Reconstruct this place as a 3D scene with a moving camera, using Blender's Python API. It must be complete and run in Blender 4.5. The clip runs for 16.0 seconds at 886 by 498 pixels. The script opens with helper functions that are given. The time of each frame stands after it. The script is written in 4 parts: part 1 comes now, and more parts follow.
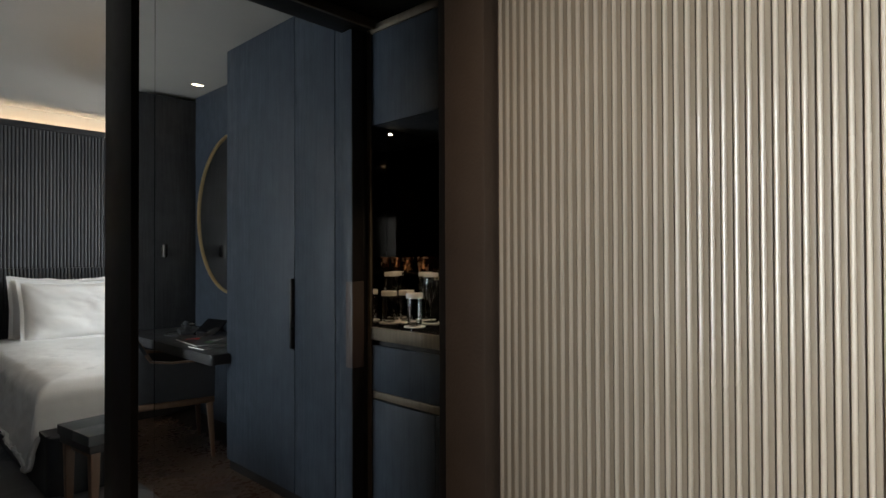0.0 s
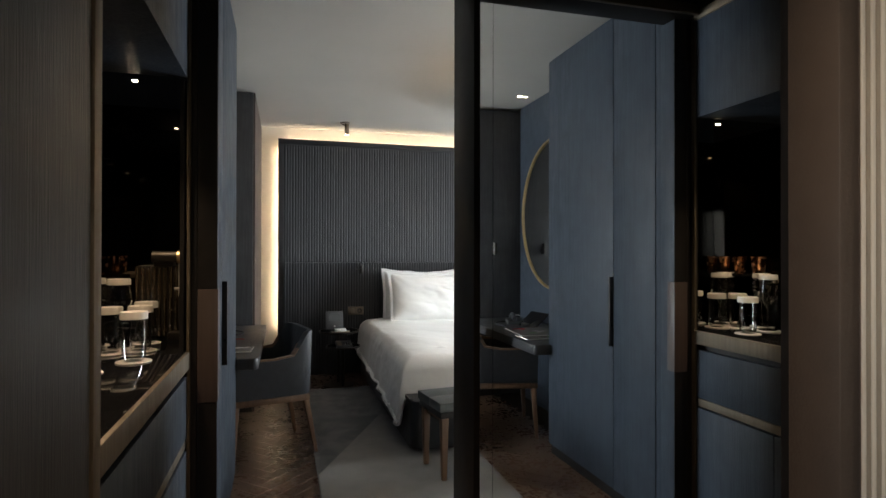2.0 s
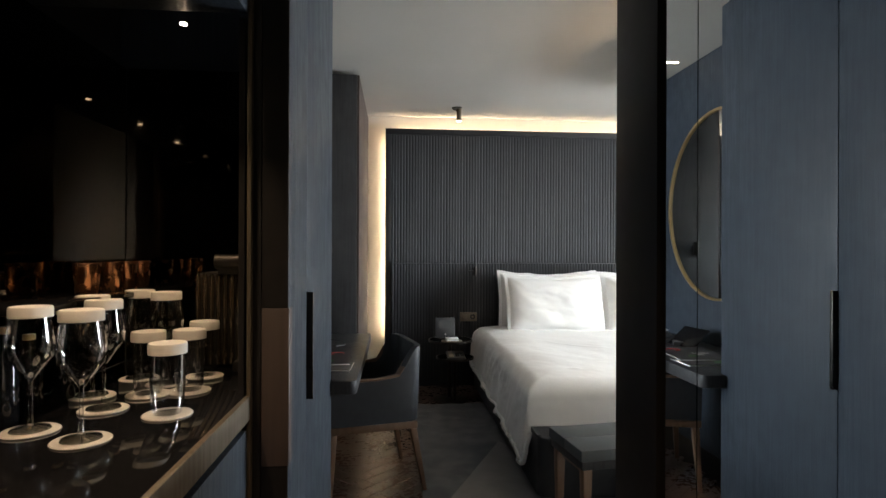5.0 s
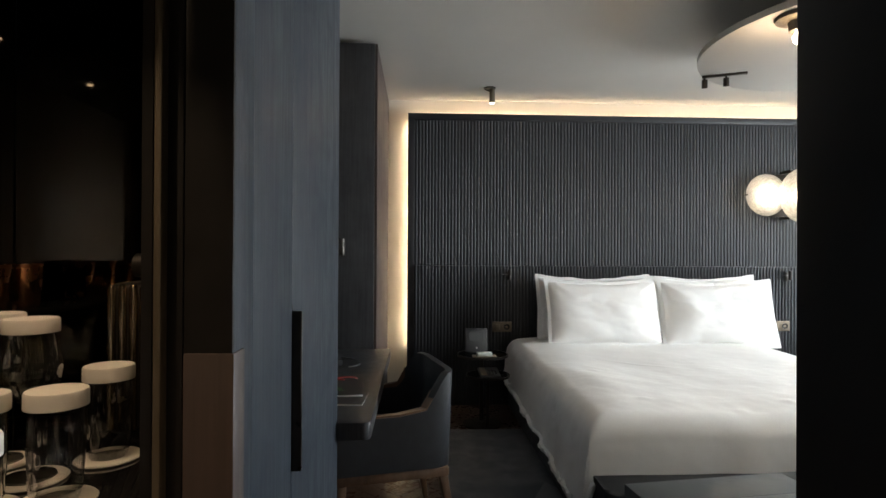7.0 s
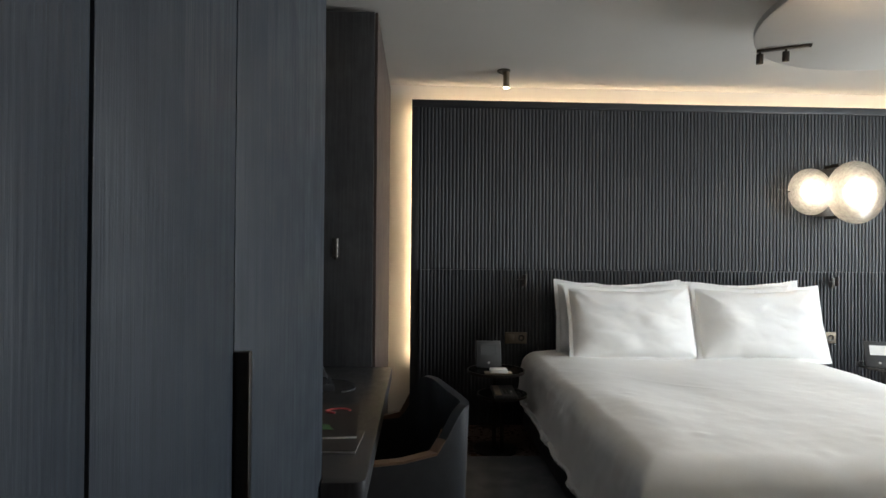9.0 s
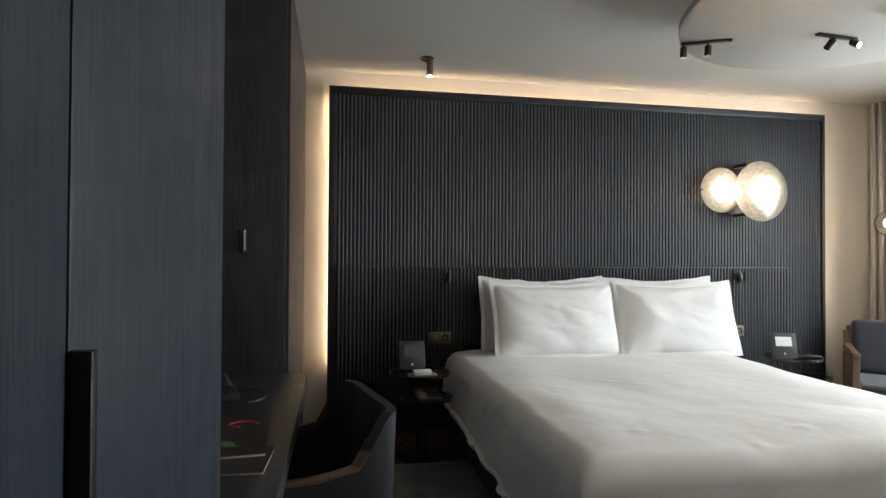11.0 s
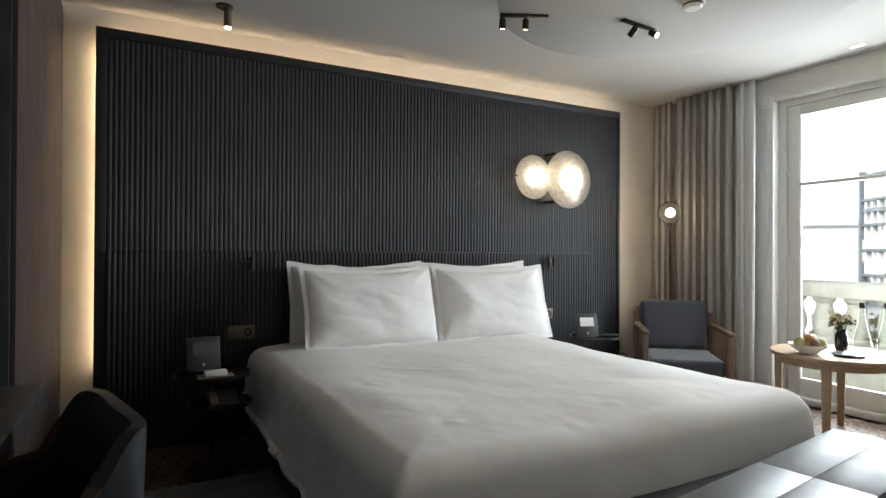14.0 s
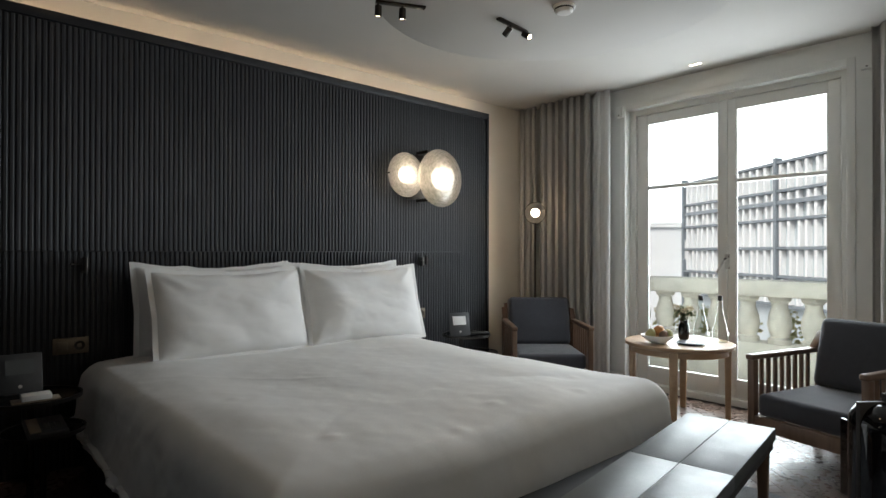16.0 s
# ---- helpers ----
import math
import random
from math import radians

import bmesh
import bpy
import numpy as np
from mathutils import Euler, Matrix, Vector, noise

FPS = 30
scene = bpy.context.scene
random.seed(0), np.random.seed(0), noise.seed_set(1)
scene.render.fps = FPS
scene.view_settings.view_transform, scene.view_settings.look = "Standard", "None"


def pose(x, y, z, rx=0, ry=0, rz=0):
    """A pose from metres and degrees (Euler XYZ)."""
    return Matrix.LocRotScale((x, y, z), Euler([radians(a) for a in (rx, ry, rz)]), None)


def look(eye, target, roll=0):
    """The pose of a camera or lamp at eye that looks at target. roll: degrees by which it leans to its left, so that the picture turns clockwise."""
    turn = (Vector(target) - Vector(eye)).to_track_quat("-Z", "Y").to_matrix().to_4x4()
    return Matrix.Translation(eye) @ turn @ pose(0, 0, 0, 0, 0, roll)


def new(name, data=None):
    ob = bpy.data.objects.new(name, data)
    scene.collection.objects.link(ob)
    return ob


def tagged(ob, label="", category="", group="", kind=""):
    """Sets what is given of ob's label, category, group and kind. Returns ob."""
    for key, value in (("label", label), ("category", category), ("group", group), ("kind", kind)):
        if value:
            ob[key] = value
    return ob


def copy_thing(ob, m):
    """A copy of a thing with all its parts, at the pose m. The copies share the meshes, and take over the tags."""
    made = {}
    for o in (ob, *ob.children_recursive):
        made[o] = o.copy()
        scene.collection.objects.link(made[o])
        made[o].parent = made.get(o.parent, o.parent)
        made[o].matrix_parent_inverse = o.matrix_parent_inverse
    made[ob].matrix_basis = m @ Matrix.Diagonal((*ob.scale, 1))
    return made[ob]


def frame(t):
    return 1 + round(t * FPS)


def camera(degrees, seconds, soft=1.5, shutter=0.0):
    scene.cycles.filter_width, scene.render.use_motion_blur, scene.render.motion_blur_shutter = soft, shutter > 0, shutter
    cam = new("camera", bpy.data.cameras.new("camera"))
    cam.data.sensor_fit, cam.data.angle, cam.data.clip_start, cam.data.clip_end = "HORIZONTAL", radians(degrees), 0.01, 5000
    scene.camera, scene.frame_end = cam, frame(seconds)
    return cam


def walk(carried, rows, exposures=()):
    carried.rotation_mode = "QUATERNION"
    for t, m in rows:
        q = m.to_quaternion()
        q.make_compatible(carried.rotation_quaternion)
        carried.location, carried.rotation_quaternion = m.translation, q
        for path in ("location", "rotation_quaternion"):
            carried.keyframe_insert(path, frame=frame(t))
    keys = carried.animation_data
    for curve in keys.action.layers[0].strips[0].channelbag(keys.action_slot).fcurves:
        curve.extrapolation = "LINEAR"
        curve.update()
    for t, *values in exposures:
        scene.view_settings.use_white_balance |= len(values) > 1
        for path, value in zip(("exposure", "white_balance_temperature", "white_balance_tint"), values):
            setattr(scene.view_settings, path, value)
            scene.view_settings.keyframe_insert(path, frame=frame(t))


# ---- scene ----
cam = camera(75.8, 16.0)
PATH = [
    (0, (0.356, -0.106, 1.319), (1.808, 1.268, 1.341), -0.2),
    (0.5, (0.307, -0.171, 1.354), (1.491, 1.441, 1.355), -0.4),
    (1, (0.334, -0.17, 1.34), (1.236, 1.615, 1.348), -0.1),
    (1.5, (0.316, -0.16, 1.335), (1.022, 1.712, 1.343), 0.0),
    (2, (0.302, -0.154, 1.33), (0.842, 1.772, 1.341), 0.1),
    (2.5, (0.301, -0.134, 1.33), (0.689, 1.829, 1.341), 0.1),
    (3, (0.316, -0.059, 1.328), (0.614, 1.918, 1.337), 0.1),
    (3.5, (0.341, 0.085, 1.342), (0.589, 2.07, 1.348), 0.2),
    (4, (0.348, 0.211, 1.343), (0.57, 2.199, 1.347), 0.2),
    (6.5, (0.336, 1.055, 1.355), (0.434, 3.052, 1.36), 0.3),
    (7, (0.329, 1.208, 1.339), (0.42, 3.206, 1.347), 0.3),
    (7.5, (0.335, 1.413, 1.349), (0.413, 3.411, 1.354), 0.3),
    (8, (0.329, 1.529, 1.347), (0.392, 3.528, 1.354), 0.3),
    (10.5, (0.273, 1.918, 1.315), (0.538, 3.901, 1.342), 0.5),
    (11, (0.293, 1.937, 1.292), (0.667, 3.902, 1.319), 0.3),
    (11.5, (0.317, 1.965, 1.259), (0.811, 3.903, 1.28), 0.3),
    (12, (0.358, 2.019, 1.233), (0.964, 3.925, 1.25), 0.3),
    (12.5, (0.391, 2.102, 1.227), (1.113, 3.967, 1.242), 0.2),
    (13, (0.424, 2.151, 1.224), (1.228, 3.983, 1.238), 0.2),
    (13.5, (0.444, 2.205, 1.222), (1.315, 4.005, 1.233), 0.3),
    (14, (0.462, 2.239, 1.215), (1.412, 3.999, 1.226), 0.3),
    (14.5, (0.469, 2.293, 1.215), (1.512, 4.0, 1.224), 0.4),
    (15, (0.478, 2.33, 1.218), (1.62, 3.972, 1.227), 0.3),
    (15.5, (0.492, 2.352, 1.213), (1.734, 3.919, 1.224), 0.2),
    (16, (0.499, 2.382, 1.209), (1.832, 3.873, 1.221), 0.1),
]
EXPOSURES = [(0, 0.65), (0.5, 0.82), (1, 1.05), (2.5, 1.3), (4, 1.38), (6.5, 1.1), (8, 0.78), (10.5, 0.65), (11, 0.62), (12.5, 0.48), (14.5, 0.05), (16, -0.38)]
walk(cam, [(t, look(eye, target, roll)) for t, eye, target, roll in PATH], EXPOSURES)


# ---- light and air ----
world = bpy.data.worlds.new("world")
scene.world = world
world.use_nodes = True
wn = world.node_tree
sky = wn.nodes.new("ShaderNodeTexSky")
sky.sky_type, sky.sun_disc = "NISHITA", False
sky.sun_elevation, sky.sun_rotation = radians(45), radians(280)
sky.air_density, sky.dust_density, sky.ozone_density = 1.0, 4.0, 1.0
wn.links.new(sky.outputs[0], wn.nodes["Background"].inputs[0])
wn.nodes["Background"].inputs[1].default_value = 0.15


def lamp(name, kind, energy, color, m, size=0.1, size_y=None, spot=None):
    data = bpy.data.lights.new(name, kind)
    data.energy, data.color = energy, color
    if kind == "AREA":
        data.size = size
        if size_y:
            data.shape, data.size_y = "RECTANGLE", size_y
    elif kind == "SUN":
        data.angle = size
    else:
        data.shadow_soft_size = size
    if spot:
        data.spot_size, data.spot_blend = radians(spot), 0.6
    ob = new(name, data)
    ob.matrix_world = m
    return ob


WARM, DAY = (1.0, 0.72, 0.45), (0.86, 0.94, 1.0)
lamp("sun", "SUN", 4.0, (1.0, 0.97, 0.93), look((-18, 2, 26), (5, 6, 0)), radians(25))
# daylight of the sky in the bedroom window
lamp("window_daylight", "AREA", 172, DAY, look((5.62, 4.28, 1.42), (0, 4.28, -0.25)), 1.6, 2.0)
# unseen lamp added behind the walk's start, stands in for daylight on the reeds
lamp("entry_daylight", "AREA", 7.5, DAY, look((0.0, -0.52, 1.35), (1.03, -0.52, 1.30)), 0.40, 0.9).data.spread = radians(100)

# ---- materials ----


def material(name, color, rough=0.5, metal=0.0, color2=None, scale=8.0, stretch=(1, 1, 1), bump=0.0, bump_scale=60.0,
             rough_var=0.0, sheen=0.0, coat=0.0, emit=0.0, transmission=0.0, per_object=0.0, spec=0.5, contrast=(0.35, 0.65)):
    mat = bpy.data.materials.new(name)
    mat.use_nodes = True
    nt = mat.node_tree
    p = nt.nodes["Principled BSDF"]
    p.inputs["Base Color"].default_value = (*color, 1)
    p.inputs["Roughness"].default_value = rough
    p.inputs["Metallic"].default_value = metal
    p.inputs["Specular IOR Level"].default_value = spec
    p.inputs["Sheen Weight"].default_value = sheen
    p.inputs["Coat Weight"].default_value = coat
    p.inputs["Coat Roughness"].default_value = 0.12
    p.inputs["Transmission Weight"].default_value = transmission
    if emit:
        p.inputs["Emission Color"].default_value = (*color, 1)
        p.inputs["Emission Strength"].default_value = emit
    co = nt.nodes.new("ShaderNodeTexCoord")
    mp = nt.nodes.new("ShaderNodeMapping")
    mp.inputs["Scale"].default_value = stretch
    geo = nt.nodes.new("ShaderNodeNewGeometry")
    nt.links.new(geo.outputs["Position"], mp.inputs["Vector"])
    if color2 is not None or rough_var:
        n1 = nt.nodes.new("ShaderNodeTexNoise")
        n1.inputs["Scale"].default_value, n1.inputs["Detail"].default_value = scale, 6
        nt.links.new(mp.outputs[0], n1.inputs["Vector"])
        n2 = nt.nodes.new("ShaderNodeTexNoise")
        n2.inputs["Scale"].default_value, n2.inputs["Detail"].default_value = scale * 0.13, 3
        nt.links.new(geo.outputs["Position"], n2.inputs["Vector"])
        mixn = nt.nodes.new("ShaderNodeMix")
        mixn.inputs[0].default_value = 0.4
        nt.links.new(n1.outputs[0], mixn.inputs[2])
        nt.links.new(n2.outputs[0], mixn.inputs[3])
        ramp = nt.nodes.new("ShaderNodeMapRange")
        ramp.inputs[1].default_value, ramp.inputs[2].default_value = contrast
        nt.links.new(mixn.outputs[0], ramp.inputs[0])
        if color2 is not None:
            mc = nt.nodes.new("ShaderNodeMix")
            mc.data_type = "RGBA"
            mc.inputs[6].default_value, mc.inputs[7].default_value = (*color, 1), (*color2, 1)
            nt.links.new(ramp.outputs[0], mc.inputs[0])
            out = mc.outputs[2]
            if per_object:
                info = nt.nodes.new("ShaderNodeObjectInfo")
                hsv = nt.nodes.new("ShaderNodeHueSaturation")
                mr = nt.nodes.new("ShaderNodeMapRange")
                mr.inputs[3].default_value, mr.inputs[4].default_value = 1 - per_object, 1 + per_object
                nt.links.new(info.outputs["Random"], mr.inputs[0])
                nt.links.new(mr.outputs[0], hsv.inputs["Value"])
                nt.links.new(out, hsv.inputs["Color"])
                out = hsv.outputs[0]
            nt.links.new(out, p.inputs["Base Color"])
        if rough_var:
            mr = nt.nodes.new("ShaderNodeMapRange")
            mr.inputs[3].default_value, mr.inputs[4].default_value = rough - rough_var, rough + rough_var
            nt.links.new(ramp.outputs[0], mr.inputs[0])
            nt.links.new(mr.outputs[0], p.inputs["Roughness"])
    if bump:
        nb = nt.nodes.new("ShaderNodeTexNoise")
        nb.inputs["Scale"].default_value, nb.inputs["Detail"].default_value = bump_scale, 5
        nt.links.new(mp.outputs[0], nb.inputs["Vector"])
        b = nt.nodes.new("ShaderNodeBump")
        b.inputs["Strength"].default_value, b.inputs["Distance"].default_value = bump, 0.004
        nt.links.new(nb.outputs[0], b.inputs["Height"])
        nt.links.new(b.outputs[0], p.inputs["Normal"])
    return mat


GRAIN = (1, 1, 0.04)
M_blue = material("blue_stained_oak", (0.036, 0.045, 0.058), 0.5, color2=(0.025, 0.032, 0.043), scale=90, stretch=GRAIN, bump=0.25, bump_scale=220, rough_var=0.08, spec=0.22)
M_dark = material("dark_stained_oak", (0.024, 0.024, 0.026), 0.42, color2=(0.045, 0.045, 0.048), scale=90, stretch=GRAIN, bump=0.3, bump_scale=220, rough_var=0.08, spec=0.3)
M_slat = material("slate_blue_slats", (0.023, 0.025, 0.0295), 0.5, color2=(0.017, 0.019, 0.0225), scale=60, stretch=GRAIN, bump=0.15, bump_scale=200, per_object=0.08)
M_ceil = material("ceiling_paint", (0.47, 0.455, 0.425), 0.9, color2=(0.44, 0.425, 0.395), scale=2.0, bump=0.05, bump_scale=90)
M_wall = material("warm_wall_paint", (0.66, 0.61, 0.54), 0.85, color2=(0.62, 0.57, 0.50), scale=3.0, bump=0.06, bump_scale=120)
M_white = material("white_paint", (0.74, 0.74, 0.71), 0.5, color2=(0.70, 0.70, 0.67), scale=3.0, bump=0.03)
M_black = material("black_lacquer", (0.010, 0.009, 0.009), 0.5, color2=(0.016, 0.014, 0.013), scale=20, rough_var=0.03, spec=0.25)
M_gloss = material("black_glass", (0.006, 0.006, 0.007), 0.04, color2=(0.009, 0.009, 0.010), scale=6, rough_var=0.015)
M_bronze = material("brushed_bronze", (0.165, 0.135, 0.098), 0.5, 0.6, color2=(0.135, 0.11, 0.08), scale=80, stretch=GRAIN, bump=0.1, bump_scale=300, rough_var=0.08)
M_cheek = material("smoked_oak_veneer", (0.070, 0.050, 0.044), 0.55, color2=(0.052, 0.038, 0.034), scale=60, stretch=GRAIN, bump=0.12, bump_scale=200, rough_var=0.06)
M_ribs = material("ribbed_champagne_metal", (0.42, 0.34, 0.24), 0.24, 1.0, color2=(0.34, 0.27, 0.19), scale=30, rough_var=0.05)
M_brass = material("warm_brass", (0.72, 0.52, 0.27), 0.36, 1.0, color2=(0.62, 0.43, 0.21), scale=30, rough_var=0.08)
M_copper = material("copper_cup", (0.66, 0.33, 0.17), 0.25, 1.0, color2=(0.55, 0.26, 0.13), scale=30, rough_var=0.08)
M_steel = material("polished_steel", (0.62, 0.60, 0.57), 0.30, 0.75, color2=(0.5, 0.49, 0.47), scale=20, rough_var=0.05)
M_mirror = material("mirror_glass", (0.80, 0.83, 0.84), 0.01, 1.0, color2=(0.78, 0.81, 0.82), scale=1.0)
M_brown = material("brown_leather_and_reed_shade", (0.095, 0.066, 0.048), 0.5, color2=(0.075, 0.052, 0.038), scale=14, bump=0.2, bump_scale=180, rough_var=0.08)
M_tan = material("tan_leather_and_reed_shade", (0.30, 0.24, 0.17), 0.5, color2=(0.25, 0.20, 0.14), scale=14, bump=0.2, bump_scale=180)
M_linen = material("white_linen", (0.82, 0.81, 0.79), 0.85, color2=(0.78, 0.77, 0.75), scale=5, bump=0.12, bump_scale=25, sheen=0.15)
M_leather = material("black_leather", (0.022, 0.024, 0.028), 0.36, color2=(0.030, 0.033, 0.038), scale=25, bump=0.18, bump_scale=160, rough_var=0.06)
M_bench = material("slate_leather", (0.068, 0.078, 0.084), 0.46, color2=(0.084, 0.096, 0.102), scale=16, bump=0.18, bump_scale=160, rough_var=0.07)
M_walnut = material("walnut_wood", (0.115, 0.066, 0.040), 0.38, color2=(0.17, 0.10, 0.062), scale=50, stretch=(1, 1, 0.08), bump=0.15, bump_scale=160, rough_var=0.08)
M_oak = material("pale_oak", (0.40, 0.27, 0.16), 0.42, color2=(0.33, 0.215, 0.125), scale=30, stretch=(1, 0.1, 1), bump=0.12, bump_scale=120, rough_var=0.08)
M_floor = material("dark_parquet", (0.115, 0.072, 0.050), 0.30, color2=(0.075, 0.046, 0.033), scale=30, bump=0.12, bump_scale=90, rough_var=0.1, per_object=0.18)
M_joint = material("parquet_joint", (0.02, 0.014, 0.01), 0.7, color2=(0.03, 0.02, 0.014), scale=20)
M_cushion = material("charcoal_upholstery", (0.034, 0.035, 0.044), 0.9, color2=(0.045, 0.047, 0.057), scale=220, bump=0.35, bump_scale=500, sheen=0.3)
M_curtain = material("grey_curtain", (0.40, 0.385, 0.36), 0.9, color2=(0.36, 0.345, 0.32), scale=180, bump=0.25, bump_scale=400, sheen=0.2)
M_stone = material("pale_limestone", (0.52, 0.49, 0.42), 0.85, color2=(0.40, 0.375, 0.32), scale=9, bump=0.4, bump_scale=60)
M_darkmetal = material("dark_metal", (0.035, 0.031, 0.028), 0.35, 0.8, color2=(0.05, 0.045, 0.04), scale=40, rough_var=0.08)
M_plastic = material("dark_grey_plastic", (0.035, 0.036, 0.038), 0.42, color2=(0.045, 0.046, 0.048), scale=40, rough_var=0.06)
M_paper = material("white_paper", (0.80, 0.79, 0.76), 0.8, color2=(0.76, 0.75, 0.72), scale=12)
M_cap = material("white_card_cap", (0.62, 0.59, 0.54), 0.75, color2=(0.56, 0.53, 0.48), scale=14)
M_screen = material("grey_screen", (0.095, 0.10, 0.10), 0.18, color2=(0.075, 0.08, 0.08), scale=6)
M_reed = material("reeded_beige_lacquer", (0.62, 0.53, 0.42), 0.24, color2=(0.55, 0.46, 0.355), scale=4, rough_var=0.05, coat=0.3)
M_cove = material("cove_light_strip", (1.0, 0.77, 0.50), emit=26.0)
M_bulb = material("warm_lamp_glow", (1.0, 0.88, 0.70), emit=9.0)
M_spotglow = material("spot_lens_glow", (1.0, 0.80, 0.55), emit=18.0)


def glass(name, tint=(1, 1, 1), rough=0.0, haze=0.0, edge=0.12):
    mat = bpy.data.materials.new(name)
    mat.use_nodes = True
    nt = mat.node_tree
    nt.nodes.remove(nt.nodes["Principled BSDF"])
    tr, gl, mx = (nt.nodes.new("ShaderNodeBsdf" + k) for k in ("Transparent", "Glossy", "Transparent"))
    tr.inputs[0].default_value = (*tint, 1)
    gl.inputs["Roughness"].default_value = rough
    fr = nt.nodes.new("ShaderNodeLayerWeight")
    fr.inputs[0].default_value = edge
    mix = nt.nodes.new("ShaderNodeMixShader")
    nt.nodes.remove(mx)
    nt.links.new(fr.outputs[1], mix.inputs[0])
    nt.links.new(tr.outputs[0], mix.inputs[1])
    nt.links.new(gl.outputs[0], mix.inputs[2])
    end = mix
    if haze:
        di = nt.nodes.new("ShaderNodeBsdfTranslucent")
        di.inputs[0].default_value = (0.95, 0.94, 0.91, 1)
        nz = nt.nodes.new("ShaderNodeTexNoise")
        nz.inputs["Scale"].default_value = 14
        mr = nt.nodes.new("ShaderNodeMapRange")
        mr.inputs[3].default_value, mr.inputs[4].default_value = haze - 0.2, min(1, haze + 0.2)
        nt.links.new(nz.outputs[0], mr.inputs[0])
        end = nt.nodes.new("ShaderNodeMixShader")
        nt.links.new(mr.outputs[0], end.inputs[0])
        nt.links.new(mix.outputs[0], end.inputs[1])
        nt.links.new(di.outputs[0], end.inputs[2])
    nt.links.new(end.outputs[0], nt.nodes["Material Output"].inputs[0])
    return mat


M_pane = glass("window_glass", (0.97, 0.985, 0.98))
M_glass = glass("clear_glass", (0.94, 0.94, 0.93), edge=0.52)
M_bottle = glass("bottle_glass", (0.93, 0.95, 0.94), edge=0.14)
M_darkmirror = material("dark_mirror", (0.13, 0.115, 0.10), 0.03, 1.0, color2=(0.11, 0.10, 0.09), scale=3)
M_smoke = glass("smoked_glass", (0.35, 0.36, 0.38))
M_opal = glass("bubbled_opal_glass", (0.96, 0.95, 0.92), 0.1, 0.36)


def rug_material():
    """Blue-grey pile with cloudy patches."""
    mat = material("rug_pile", (0.060, 0.068, 0.080), 0.95, color2=(0.145, 0.148, 0.152), scale=7, bump=0.6, bump_scale=350, sheen=0.2, contrast=(0.42, 0.60))
    return mat


M_rug = rug_material()
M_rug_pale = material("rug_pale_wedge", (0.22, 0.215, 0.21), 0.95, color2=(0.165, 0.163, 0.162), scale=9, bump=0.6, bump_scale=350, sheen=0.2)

# ---- mesh helpers ----


def link_mesh(name, bm, mat, smooth=True):
    me = bpy.data.meshes.new(name)
    bmesh.ops.recalc_face_normals(bm, faces=bm.faces)
    bm.to_mesh(me)
    bm.free()
    if mat:
        me.materials.append(mat)
    for poly in me.polygons:
        poly.use_smooth = smooth
    if smooth:
        me.set_sharp_from_angle(angle=radians(35))
    return new(name, me)


def part(name, bm, mat, parent, label=""):
    ob = link_mesh(name, bm, mat)
    ob.parent = parent
    return tagged(ob, label)


def setting(name, bm, mat, label, category):
    return tagged(link_mesh(name, bm, mat), label, category, kind="structure")


def thing(name, label, category, at=(0, 0, 0), turn=0.0, group=""):
    ob = new(name)
    ob.empty_display_size = 0.05
    ob.matrix_world = pose(*at, 0, 0, turn)
    return tagged(ob, label, category, group)


def box(x0, x1, y0, y1, z0, z1, bevel=0.0, seg=2, bm=None):
    bm = bm or bmesh.new()
    r = bmesh.ops.create_cube(bm, size=1, matrix=Matrix.Translation(((x0 + x1) / 2, (y0 + y1) / 2, (z0 + z1) / 2)) @ Matrix.Diagonal((abs(x1 - x0), abs(y1 - y0), abs(z1 - z0), 1)))
    if bevel:
        edges = list({e for v in r["verts"] for e in v.link_edges})
        bmesh.ops.bevel(bm, geom=edges, offset=bevel, segments=seg, affect="EDGES", profile=0.5)
    return bm


def lathe(profile, n=32, at=(0, 0, 0), m=None, bm=None):
    """Turns (radius, height) pairs round the z axis."""
    bm = bm or bmesh.new()
    rings = []
    m = Matrix.Translation(at) @ (m or Matrix())
    for r, z in profile:
        if r < 1e-5:
            rings.append([bm.verts.new(m @ Vector((0, 0, z)))])
        else:
            rings.append([bm.verts.new(m @ Vector((r * math.cos(2 * math.pi * i / n), r * math.sin(2 * math.pi * i / n), z))) for i in range(n)])
    for a, b in zip(rings, rings[1:]):
        for i in range(n):
            j = (i + 1) % n
            q = [a[i % len(a)], a[j % len(a)], b[j % len(b)], b[i % len(b)]]
            q = list(dict.fromkeys(q))
            if len(q) > 2:
                bm.faces.new(q)
    return bm


def rod(a, b, r, n=12, r2=None, bm=None):
    a, b = Vector(a), Vector(b)
    m = Matrix.Translation(a) @ (b - a).to_track_quat("Z", "Y").to_matrix().to_4x4()
    h, r2 = (b - a).length, r if r2 is None else r2
    return lathe([(0, 0), (r, 0), (r2, h), (0, h)], n, m=m, bm=bm)


def prism(points, z0, z1, bevel=0.0, bm=None):
    """A plate with this outline (x, y) from z0 to z1."""
    bm = bm or bmesh.new()
    lo = [bm.verts.new((x, y, z0)) for x, y in points]
    hi = [bm.verts.new((x, y, z1)) for x, y in points]
    n = len(points)
    fs = [bm.faces.new(lo[::-1]), bm.faces.new(hi)] + [bm.faces.new((lo[i], lo[(i + 1) % n], hi[(i + 1) % n], hi[i])) for i in range(n)]
    if bevel:
        bmesh.ops.bevel(bm, geom=list({e for f in fs[:2] for e in f.edges}), offset=bevel, segments=2, affect="EDGES", profile=0.5)
    return bm


